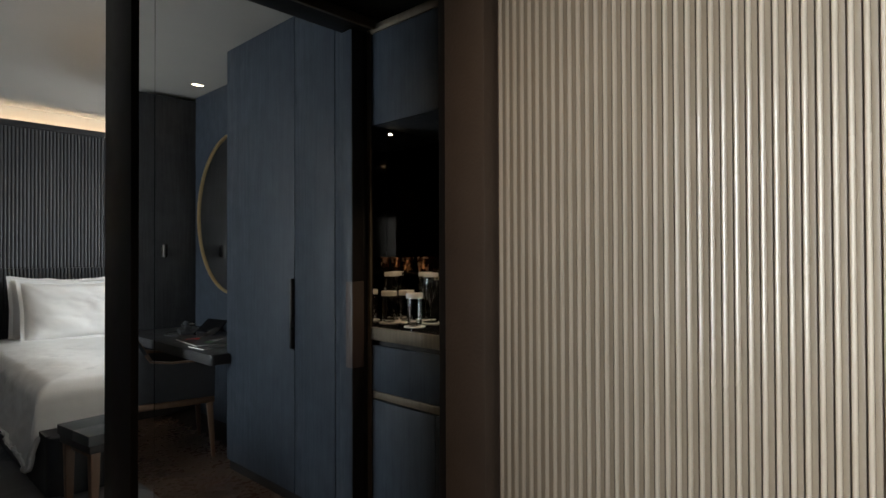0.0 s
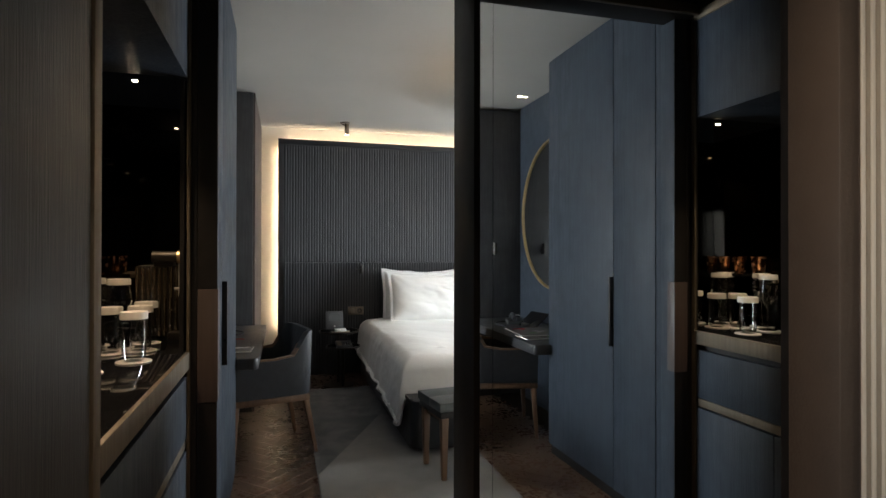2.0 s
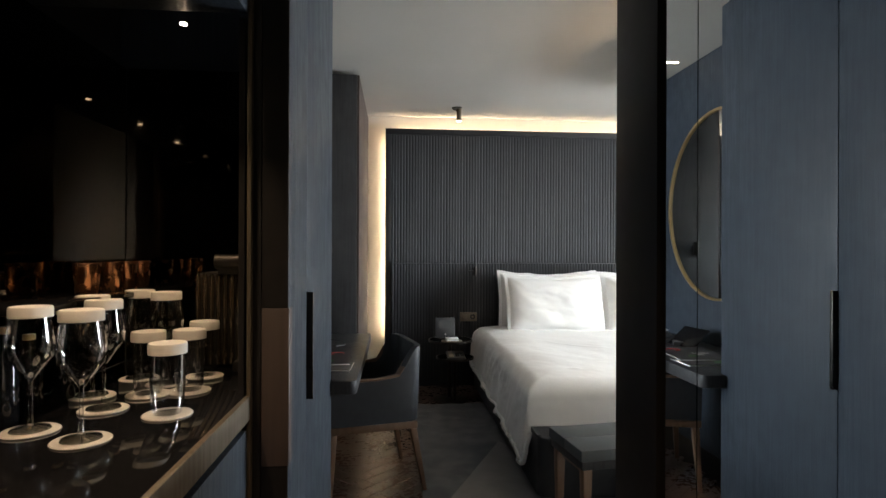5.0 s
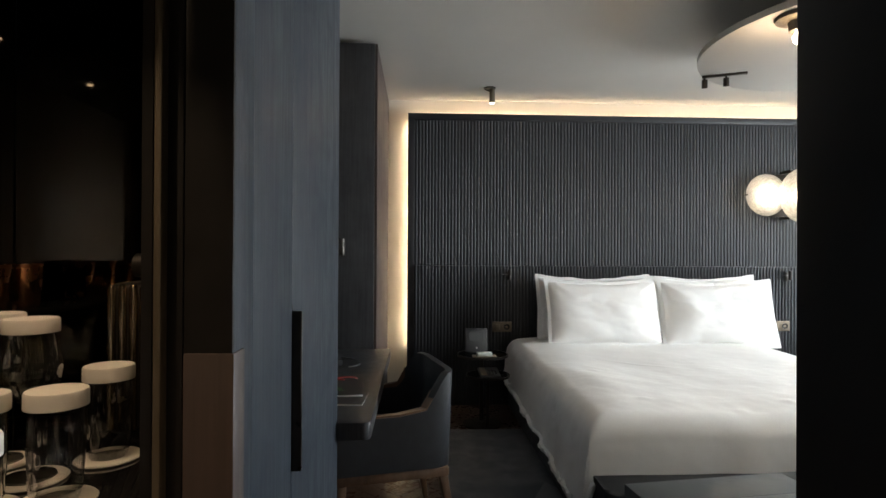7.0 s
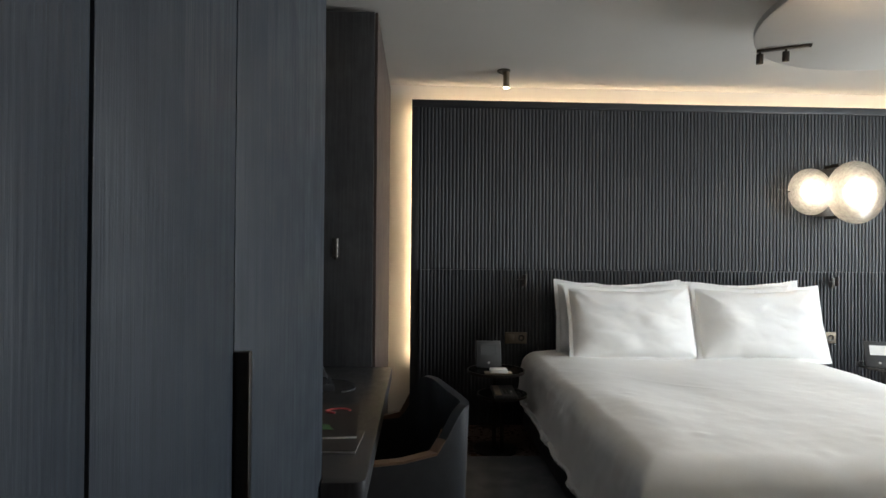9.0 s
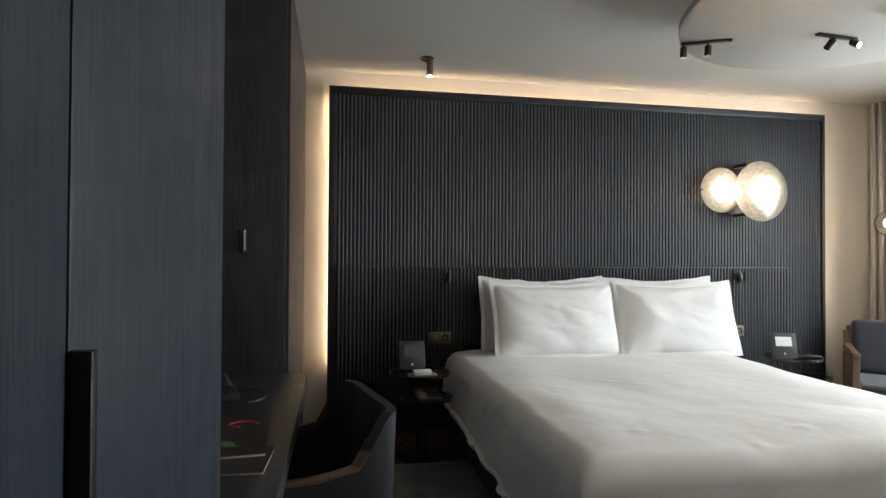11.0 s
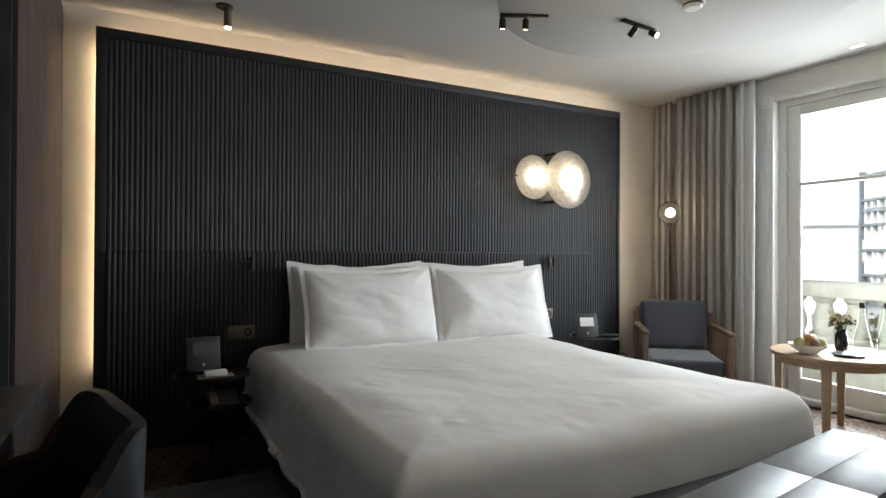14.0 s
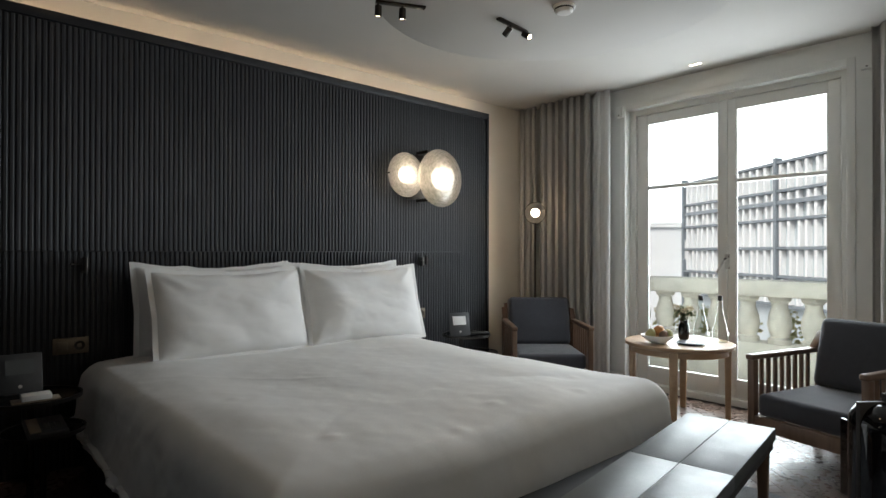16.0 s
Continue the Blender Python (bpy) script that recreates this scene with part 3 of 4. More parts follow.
# ---- desk ----
dk = thing("desk", "wall-hung dark stained oak desk with a rounded corner", "desk", (0, 0, 0))
pts = [(-0.408, 3.322), (-0.408, 4.828), (0.165, 4.828)] + [(0.165 - 0.03 + 0.03 * math.cos(-a), 3.27 + 0.03 + 0.03 * math.sin(-a)) for a in (0, 0.5, 1.05, 1.57)] + [(0.045, 3.27), (0.045, 3.322)]
part("top", prism(pts, 0.655, 0.72, 0.004), M_dark, dk)
part("bracket", box(-0.408, 0.0, 4.4, 4.45, 0.60, 0.653, 0.003), M_darkmetal, dk)
rm = thing("round_wall_mirror", "large round mirror with a thin brass frame above the desk", "mirror", (-0.41, 4.10, 1.65))
turnx = Matrix.Rotation(radians(90), 4, "Y")
part("mirror_glass", lathe([(0, 0.004), (0.615, 0.004), (0.615, 0.02), (0, 0.02)], 72, m=turnx), M_mirror, rm)
part("frame", lathe([(0.615, 0.0), (0.63, 0.0), (0.63, 0.032), (0.615, 0.032), (0.615, 0.0)], 72, m=turnx), M_brass, rm, "thin brass frame")
ph = thing("desk_phone", "black desk telephone with a coiled cord on the desk", "telephone", (-0.19, 4.36, 0.72), 15)
part("base", prism([(-0.10, -0.10), (0.10, -0.10), (0.10, 0.10), (-0.10, 0.10)], 0, 0.035, 0.006), M_plastic, ph)
bm = bmesh.new()
bow = [Vector((0.05, -0.115 + 0.0192 * i, 0.052 + 0.030 * math.sin(math.pi * i / 12))) for i in range(13)]
for i, (u, v) in enumerate(zip(bow, bow[1:])):
    end = 0.021 if i in (0, 1, 10, 11) else 0.015
    rod(u, v, end, 12, bm=bm)
part("handset", bm, M_plastic, ph, "black curved handset")
part("display", moved(box(-0.06, 0.0, -0.05, 0.05, 0, 0.006, 0.001), pose(-0.02, 0.02, 0.045, 0, -12, 0)), M_screen, ph)
part("note", box(-0.02, 0.05, 0.06, 0.11, 0.062, 0.066), M_paper, ph, "white note on the phone")
pts = [Vector((0.10 + 0.10 * math.sin(a * 0.9), -0.02 + 0.13 * math.cos(a), 0.006)) for a in [i * 0.2 for i in range(17)]]
bm = bmesh.new()
for a, b in zip(pts, pts[1:]):
    rod(a, b, 0.004, 8, bm=bm)
part("cord", bm, M_plastic, ph, "black cord")
tb = thing("tablet_stand", "dark tilted tablet standing on the desk", "tablet", (-0.16, 4.12, 0.72), 20)
part("tablet", moved(box(-0.12, 0.12, -0.006, 0.006, 0, 0.17, 0.004), pose(0, 0, 0.004, -50, 0, 60)), M_gloss, tb)
part("stand", prism([(-0.03, 0.0), (0.04, 0.0), (0.04, 0.08), (-0.03, 0.08)], 0, 0.03, 0.003), M_plastic, tb)
M_red = material("red_print", (0.42, 0.05, 0.05), 0.5, color2=(0.36, 0.04, 0.04), scale=20)
M_green = material("green_print", (0.08, 0.20, 0.07), 0.5, color2=(0.12, 0.24, 0.10), scale=20)
M_cover = material("magazine_cover", (0.035, 0.028, 0.026), 0.35, color2=(0.05, 0.04, 0.036), scale=8)
for k, (x, y, turn, z) in enumerate(((-0.06, 3.78, 4, 0.72), (-0.03, 3.66, -3, 0.7275))):
    mg = thing("magazine", "dark covered magazine with red and green print" if k == 0 else "pale striped brochure sticking out under a magazine", "magazine", (x, 3.80 if k == 0 else 3.64, 0.72 if k else 0.7285), turn)
    part("pages", box(-0.15, 0.15, -0.20 + 0.06 * k, 0.20 - 0.14 * k, 0, 0.007, 0.001), M_paper, mg)
    part("cover", box(-0.152, 0.152, -0.202 + 0.06 * k, 0.202 - 0.14 * k, 0.0072, 0.0084), M_cover, mg)
    if k == 0:
        ring = [(0.07 + 0.045 * math.cos(a), 0.10 + 0.03 * math.sin(a)) for a in [i * 0.5 for i in range(10)]]
        bm = bmesh.new()
        for a, b in zip(ring, ring[1:]):
            rod((*a, 0.009), (*b, 0.009), 0.005, 6, bm=bm)
        part("print_red", bm, M_red, mg, "red curl")
        part("print_green", prism([(0.0, -0.12), (0.07, -0.13), (0.05, -0.07), (0.01, -0.06)], 0.0085, 0.0092), M_green, mg, "green patch")
        part("print_white", box(-0.10, 0.0, -0.02, -0.005, 0.0085, 0.0092), M_paper, mg, "pale bar of print")
        part("print_white", box(-0.05, -0.01, -0.075, -0.055, 0.0085, 0.0092), M_paper, mg, "pale bar of print")
    else:
        part("print_green", prism([(-0.14, -0.12), (-0.02, -0.11), (-0.05, -0.05), (-0.13, -0.06)], 0.0085, 0.0092), M_green, mg, "green patch")
rl = thing("reading_lamp", "small bronze swivel wall lamp on the column", "lamp", (-0.143, 4.83, 1.36))
part("plate", box(-0.02, 0.02, -0.012, 0, -0.05, 0.03, 0.004), M_darkmetal, rl)
part("head", rod((0, -0.035, -0.045), (0, -0.035, 0.055), 0.020, 18), M_darkmetal, rl)
part("pivot", rod((0, -0.035, -0.055), (0, -0.01, -0.04), 0.006, 10), M_darkmetal, rl)

# ---- desk chair: a tub chair with leather shell, walnut rim and legs ----
ch = thing("desk_armchair", "black leather tub armchair with walnut rim and legs", "chair", (0.17, 3.89, 0), 104)
# local: the sitter looks along +y towards the desk after the turn; the shell is a U in plan


def shell(r_out, z0, z_of, th, n=40, w=0.27, dpt=0.25):
    """U-shaped wall: straight arms along y and a rounded back at -y."""
    path = []
    for i in range(n + 1):
        a = math.pi + math.pi * i / n
        cx, cy = math.cos(a), math.sin(a)
        sx, sy = math.copysign(abs(cx) ** 0.30, cx), math.copysign(abs(cy) ** 0.30, cy)
        path.append((sx * w, sy * dpt - 0.02))
    path = [(-w, 0.24), (-w, 0.12)] + path + [(w, 0.12), (w, 0.24)]
    bm = bmesh.new()
    rows = []
    for (x, y) in path:
        f = max(0, (-y + 0.05) / 0.32)
        zt = z_of(min(1, max(0, f)))
        lean = 1 + 0.10 * (zt - z0)
        nx, ny = (x / w, max(-1.0, (y - 0.02) / dpt)) if y < 0.1 else (x / w, 0)
        ln = math.hypot(nx, ny) or 1
        nx, ny = nx / ln, ny / ln
        rows.append([bm.verts.new((x, y, z0)), bm.verts.new((x * lean, y * lean, zt)), bm.verts.new((x * lean - nx * th, y * lean - ny * th, zt)), bm.verts.new((x - nx * th, y - ny * th, z0))])
    for a, b in zip(rows, rows[1:]):
        for k in range(4):
            bm.faces.new((a[k], b[k], b[(k + 1) % 4], a[(k + 1) % 4]))
    bm.faces.new(rows[0])
    bm.faces.new(rows[-1][::-1])
    bmesh.ops.recalc_face_normals(bm, faces=bm.faces)
    return bm


def rise(f):
    """Low level arms that step up sharply into the back."""
    k = min(1, max(0, (f - 0.50) / 0.42))
    return 0.635 + 0.175 * (3 * k * k - 2 * k * k * k)



part("shell", shell(0.27, 0.40, rise, 0.034), M_leather, ch)
bm = shell(0.27, 0.40, lambda f: rise(f) + 0.010, 0.036)
bmesh.ops.bisect_plane(bm, geom=bm.verts[:] + bm.edges[:] + bm.faces[:], plane_co=(0, 0, 0.39), plane_no=(0, 0, 1))
for v in bm.verts:
    if v.co.z < 0.5:
        f = min(1, max(0, (-v.co.y + 0.05) / 0.32))
        lean = 1 + 0.10 * (rise(f) - 0.40)
        v.co = Vector((v.co.x * lean, v.co.y * lean, rise(f) + 0.001))
bmesh.ops.delete(bm, geom=[f for f in bm.faces if f.calc_center_median().z > 0.70], context="FACES")
other = bm.copy()
for half, side in ((bm, 1), (other, -1)):
    bmesh.ops.delete(half, geom=[v for v in half.verts if v.co.x * side < 0], context="VERTS")
    part("arm_rim", half, M_walnut, ch, "polished walnut rim")
part("seat", box(-0.222, 0.222, -0.20, 0.25, 0.40, 0.485, 0.03, 3), M_leather, ch)
part("seat_frame", box(-0.262, 0.262, -0.25, 0.245, 0.355, 0.398, 0.008), M_walnut, ch, "walnut seat frame")
for sx in (-1, 1):
    for y0, y1 in ((0.215, 0.235), (-0.225, -0.29)):
        m0 = box(-0.024, 0.024, -0.02, 0.02, 0, 0.36, 0.006)
        for v in m0.verts:
            k = v.co.z / 0.36
            v.co.x = v.co.x * (0.55 + 0.45 * k) + sx * (0.265 - 0.03 * k)
            v.co.y = v.co.y * (0.55 + 0.45 * k) + y1 + (y0 - y1) * k
        part("leg", m0, M_walnut, ch, "tapered walnut leg")

# ---- side tables with their things ----


def side_table(x, y, turn, label):
    t = thing("side_table", label, "table", (x, y, 0), turn, "bedside tables")
    part("glass_top", lathe([(0, 0.535), (0.185, 0.535), (0.19, 0.54), (0.185, 0.547), (0, 0.547)], 48), M_smoke, t, "round smoked glass top")
    part("glass_shelf", lathe([(0, 0.40), (0.155, 0.40), (0.16, 0.405), (0.155, 0.41), (0, 0.41)], 48, (0.03, -0.10, 0)), M_smoke, t, "round smoked glass shelf")
    part("rim", lathe([(0.19, 0.53), (0.197, 0.53), (0.197, 0.548), (0.19, 0.548), (0.19, 0.53)], 48), M_darkmetal, t)
    part("shelf_rim", lathe([(0.16, 0.395), (0.166, 0.395), (0.166, 0.412), (0.16, 0.412), (0.16, 0.395)], 48, (0.03, -0.10, 0)), M_darkmetal, t)
    part("post", rod((0, 0.06, 0.02), (0, 0.06, 0.534), 0.016, 14), M_darkmetal, t)
    part("shelf_post", rod((0.03, -0.10, 0.015), (0.03, -0.10, 0.398), 0.014, 14), M_darkmetal, t)
    part("foot", lathe([(0, 0), (0.15, 0), (0.15, 0.012), (0.02, 0.02), (0, 0.02)], 36, (0, 0, 0)), M_darkmetal, t)
    return t


def control_panel(x, y, z, turn, lit):
    c = thing("bedside_control", "grey bedside control panel with a small screen", "control panel", (x, y, z), turn, "bedside controls")
    lean = pose(0, 0, 0.004, -18, 0, 0)
    part("body", moved(box(-0.088, 0.088, -0.008, 0.008, 0, 0.185, 0.006), lean), M_plastic, c)
    part("screen", moved(box(-0.055, 0.055, -0.011, -0.0085, 0.085, 0.155, 0.0), lean), M_paper if lit else M_screen, c, "pale screen")
    part("button", moved(lathe([(0, 0), (0.008, 0), (0.008, 0.003), (0, 0.003)], 14, m=Matrix.Translation((0, -0.008, 0.03)) @ Matrix.Rotation(radians(90), 4, "X")), lean), M_steel, c)
    part("foot", box(-0.06, 0.06, -0.01, 0.06, 0, 0.006, 0.002), M_plastic, c)
    return c


side_table(0.84, 5.60, 0, "two-tier round smoked glass table beside the bed")
control_panel(0.80, 5.66, 0.547, 0, False)
pad = thing("note_pad", "white note pad in a tan tray on the side table", "note pad", (0.84, 5.47, 0.547))
part("tray", box(-0.09, 0.09, -0.03, 0.05, 0, 0.008, 0.002), M_tan, pad)
part("paper_block", box(-0.055, 0.055, -0.035, 0.045, 0.009, 0.032, 0.002), M_paper, pad)
bp = thing("bedside_phone", "grey keypad telephone lying on the lower glass shelf", "telephone", (0.87, 5.46, 0.41))
part("body", moved(box(-0.075, 0.075, -0.13, 0.09, 0, 0.025, 0.006), pose(0, 0, 0.012, 5, 0, 0)), M_plastic, bp)
for i in range(3):
    for j in range(4):
        part("key", moved(box(-0.008 + i * 0.022, 0.008 + i * 0.022, -0.10 + j * 0.024, -0.084 + j * 0.024, 0.026, 0.029), pose(0, 0, 0.012, 5, 0, 0)), M_screen, bp)
part("keycard", moved(box(-0.065, -0.025, -0.12, 0.06, 0.026, 0.031, 0.001), pose(0, 0, 0.012, 5, 0, 0)), M_tan, bp)
side_table(3.74, 5.72, 0, "round smoked glass table on the far side of the bed")
control_panel(3.60, 5.64, 0.547, -22, True)
rc = thing("remote_control", "flat black remote control on the side table", "remote control", (3.80, 5.64, 0.547), 60)
part("body", box(-0.02, 0.02, -0.09, 0.09, 0, 0.018, 0.005), M_plastic, rc)
part("buttons", box(-0.013, 0.013, -0.06, 0.06, 0.0185, 0.021, 0.001), M_screen, rc)
for x, z in ((1.07, 0.675), (3.56, 0.68)):
    so = thing("wall_socket", "double bronze power socket plate on the headboard", "socket", (x, HBY - 0.034, z - 0.035), 0, "wall sockets")
    part("plate", box(-0.085, 0.085, -0.008, 0, 0, 0.09, 0.003), M_bronze, so)
    part("outlet", lathe([(0.012, 0), (0.026, 0), (0.026, 0.004), (0.012, 0.002)], 22, m=Matrix.Translation((0.04, -0.008, 0.045)) @ Matrix.Rotation(radians(90), 4, "X")), M_darkmetal, so)
    part("switch", box(-0.065, -0.015, -0.011, -0.008, 0.02, 0.07, 0.001), M_bronze, so)
for x in (1.13, 3.62):
    bl = thing("bedside_reading_light", "small bronze reading light on a swivel arm", "lamp", (x, HBY - 0.034, 1.14), 0, "bedside reading lights")
    part("plate", box(-0.018, 0.018, -0.012, 0, -0.05, 0.03, 0.003), M_darkmetal, bl)
    part("arm", rod((0, -0.012, 0.0), (-0.07, -0.05, 0.0), 0.005, 10), M_darkmetal, bl)
    part("head", rod((0.0, -0.05, -0.035), (0.0, -0.05, 0.04), 0.016, 16), M_darkmetal, bl)

# ---- bench at the foot of the bed ----
bn = thing("bench", "slate leather bench with dark wooden legs at the bed foot", "bench", (2.14, 3.285, 0), 7.8)
L, Wd, H = 1.01, 0.18, 0.465
for i in range(3):
    for j in range(2):
        x0, x1 = -L + i * L / 1.5 + 0.0003, -L + (i + 1) * L / 1.5 - 0.0003
        y0, y1 = (-Wd, -0.0003) if j == 0 else (0.0003, Wd)
        part("seat_panel", box(x0, x1, y0, y1, H - 0.05, H, 0.003, 2), M_bench, bn)
part("seat_frame", box(-L + 0.008, L - 0.008, -Wd + 0.008, Wd - 0.008, H - 0.09, H - 0.052, 0.004), M_dark, bn)
for sx in (-1, 1):
    for sy in (-1, 1):
        m0 = box(-0.022, 0.022, -0.022, 0.022, 0, H - 0.09, 0.004)
        for v in m0.verts:
            k = v.co.z / H
            v.co.x, v.co.y = v.co.x * (0.65 + 0.45 * k) + sx * (L - 0.04), v.co.y * (0.65 + 0.45 * k) + sy * (Wd - 0.04)
        part("leg", m0, M_walnut, bn)
    part("stretcher", box(sx * (L - 0.055) - 0.012, sx * (L - 0.055) + 0.012, -Wd + 0.06, Wd - 0.06, H - 0.13, H - 0.092, 0.003), M_walnut, bn)

# ---- rug ----
rg = thing("rug", "blue-grey cloudy rug with a pale wedge", "rug", (0, 0, 0))
part("rug_field", box(0.50, 3.62, 2.66, 5.45, 0.0, 0.012, 0.004), M_rug, rg)
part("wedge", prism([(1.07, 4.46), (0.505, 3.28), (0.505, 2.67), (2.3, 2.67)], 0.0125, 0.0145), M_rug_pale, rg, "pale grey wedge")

# ---- wall lamp of two glass discs ----
wl = thing("double_disc_wall_lamp", "wall lamp of two round bubbled glass discs, lit", "wall lamp", (3.56, HBY, 1.85))
rx = Matrix.Rotation(radians(90), 4, "X")


def dish(r, at, name="glass_disc"):
    prof = [(0, 0.028), (r * 0.5, 0.024), (r * 0.8, 0.012), (r * 0.96, -0.006), (r, -0.014), (r * 0.985, -0.020), (r * 0.8, 0.002), (r * 0.5, 0.014), (0, 0.018)]
    part(name, lathe(prof, 56, m=Matrix.Translation(at) @ rx), M_opal, wl, "cloudy glass disc")
    part("bulb", lathe([(0, 0.006), (r * 0.22, 0.005), (r * 0.34, 0.0), (r * 0.22, -0.006), (0, -0.008)], 30, m=Matrix.Translation(Vector(at) + Vector((0, 0.035, 0))) @ rx), M_bulb, wl, "glowing light")


dish(0.185, (-0.16, -0.10, 0.0))
dish(0.245, (0.140, -0.19, -0.012))
part("backplate", box(-0.10, 0.12, -0.02, -0.002, -0.19, 0.19, 0.004), M_darkmetal, wl)
part("bracket", box(0.0, 0.03, -0.17, -0.02, 0.19, 0.215, 0.003), M_darkmetal, wl)
part("bracket", box(0.0, 0.03, -0.17, -0.02, -0.215, -0.19, 0.003), M_darkmetal, wl)
for a, b in (((-0.36, -0.09, 0), (-0.30, -0.09, 0)), ((0.36, -0.175, -0.012), (0.385, -0.175, -0.012)), ((-0.1, -0.02, 0.0), (-0.16, -0.075, 0.0)), ((0.1, -0.02, 0.0), (0.135, -0.165, 0.0))):
    part("pin", rod(a, b, 0.007, 10), M_darkmetal, wl)
part("pin_arm", rod((-0.33, -0.09, 0), (-0.10, -0.015, 0), 0.006, 10), M_darkmetal, wl)
part("pin_arm", rod((0.37, -0.175, -0.012), (0.12, -0.015, 0), 0.006, 10), M_darkmetal, wl)
lamp("disc_lamp_light", "POINT", 2.2, (1.0, 0.80, 0.58), Matrix.Translation((3.40, 6.04, 1.85)), 0.05)
lamp("disc_lamp_light", "POINT", 3.0, (1.0, 0.80, 0.58), Matrix.Translation((3.70, 5.94, 1.84)), 0.05)

# ---- ceiling: disc, track spots, lamp, sensor ----
dc = setting("ceiling_disc", lathe([(0, CEIL), (0.30, CEIL), (0.30, 2.475), (0.85, 2.475), (0.865, 2.465), (0.865, 2.435), (0.855, 2.43), (0, 2.43)], 96, (2.74, 4.09, 0)), M_ceil, "round pale dropped ceiling disc", "ceiling")
DZ = 2.43


def track(x, y, turn, spots):
    t = thing("track_spotlights", "short dark ceiling track with two small spotlights", "ceiling lamp", (x, y, DZ), turn, "ceiling track spotlights")
    part("track", box(-0.125, 0.125, -0.014, 0.014, -0.012, 0, 0.002), M_darkmetal, t)
    for sx, tilt in spots:
        part("stem", rod((sx, 0, -0.028), (sx, 0, -0.010), 0.006, 10), M_darkmetal, t)
        hm = pose(sx, 0, -0.022, tilt, 0, 0)
        hd = part("spot_head", moved(lathe([(0, 0), (0.016, 0), (0.0175, -0.004), (0.0175, -0.052), (0.0145, -0.052), (0.0145, -0.047), (0, -0.047)], 22), hm), M_darkmetal, t)
        part("lens", moved(lathe([(0, -0.0475), (0.014, -0.0475), (0.014, -0.049), (0, -0.049)], 18), hm), M_spotglow, hd, "glowing lens")


track(2.20, 4.60, -25, ((-0.11, 12), (0.01, 12)))
track(2.80, 4.40, 5, ((-0.02, 50), (0.10, -55)))
sp = thing("ceiling_spot", "slim bronze ceiling spotlight on a round base", "ceiling lamp", (0.92, 5.87, CEIL))
part("base", lathe([(0, 0), (0.05, 0), (0.05, -0.008), (0, -0.010)], 28), M_darkmetal, sp)
part("head", rod((0.02, 0, -0.125), (0.02, 0, -0.012), 0.023, 20), M_bronze, sp)
part("lens", lathe([(0, -0.126), (0.019, -0.126), (0.019, -0.128), (0, -0.128)], 18, (0.02, 0, 0)), M_spotglow, sp, "glowing lens")
part("cable", rod((-0.04, 0, -0.012), (0.0, 0, -0.03), 0.004, 8), M_darkmetal, sp)
cl = thing("ceiling_lamp", "round bronze ceiling lamp with a bright bare bulb", "ceiling lamp", (2.08, 3.74, DZ))
part("base", lathe([(0, 0), (0.10, 0), (0.105, -0.006), (0.10, -0.02), (0.05, -0.028), (0.045, -0.07), (0, -0.07)], 36), M_bronze, cl)
part("bulb", lathe([(0, -0.071), (0.016, -0.071), (0.030, -0.095), (0.028, -0.115), (0.014, -0.128), (0, -0.131)], 24), M_spotglow, cl, "glowing bulb")
lamp("ceiling_lamp_light", "POINT", 4, WARM, Matrix.Translation((2.08, 3.74, DZ - 0.2)), 0.05)
sm = thing("smoke_detector", "small white round smoke detector on the ceiling", "smoke detector", (2.82, 4.08, DZ))
part("base", lathe([(0, 0), (0.055, 0), (0.055, -0.012), (0.045, -0.014), (0.045, -0.024), (0.035, -0.035), (0, -0.037)], 32), M_white, sm)
part("ring", lathe([(0.046, -0.013), (0.048, -0.013), (0.048, -0.02), (0.046, -0.02), (0.046, -0.013)], 32), M_darkmetal, sm)
for x, y in ((4.93, 4.38), (-0.25, 4.42)):
    gl = thing("recessed_downlight", "slim recessed ceiling downlight with three lenses", "ceiling lamp", (x, y, CEIL), 90 if x > 1 else 0, "recessed downlights")
    part("frame", box(-0.05, 0.05, -0.016, 0.016, -0.004, 0, 0.001), M_white, gl)
    for k in (-1, 0, 1):
        part("lens", box(k * 0.03 - 0.010, k * 0.03 + 0.010, -0.010, 0.010, -0.0065, -0.0045), M_spotglow, gl, "glowing lens")

# ---- floor lamp ----
fl = thing("floor_lamp", "slim bronze floor lamp with a round ringed glass head, lit", "lamp", (4.84, 5.90, 0))
part("foot", lathe([(0, 0), (0.12, 0), (0.12, 0.012), (0.01, 0.02), (0, 0.02)], 36), M_darkmetal, fl)
part("pole", rod((0, 0, 0.015), (0, 0, 1.50), 0.008, 12), M_darkmetal, fl)
tilt = Matrix.Translation((0, 0, 1.592)) @ Matrix.Rotation(radians(-48), 4, "Z") @ rx
part("ring", lathe([(0.098, -0.008), (0.105, -0.008), (0.105, 0.010), (0.098, 0.010), (0.098, -0.008)], 44, m=tilt), M_darkmetal, fl, "dark bronze ring")
part("glass_head", lathe([(0, 0.03), (0.05, 0.026), (0.097, 0.006), (0.097, -0.006), (0, -0.012)], 40, m=tilt), M_opal, fl, "cloudy glass lens")
part("bulb", lathe([(0, 0.046), (0.03, 0.042), (0.042, 0.034), (0, 0.032)], 28, m=tilt), M_bulb, fl, "glowing light")
lamp("floor_lamp_light", "POINT", 1.6, WARM, Matrix.Translation((4.79, 5.84, 1.59)), 0.04)


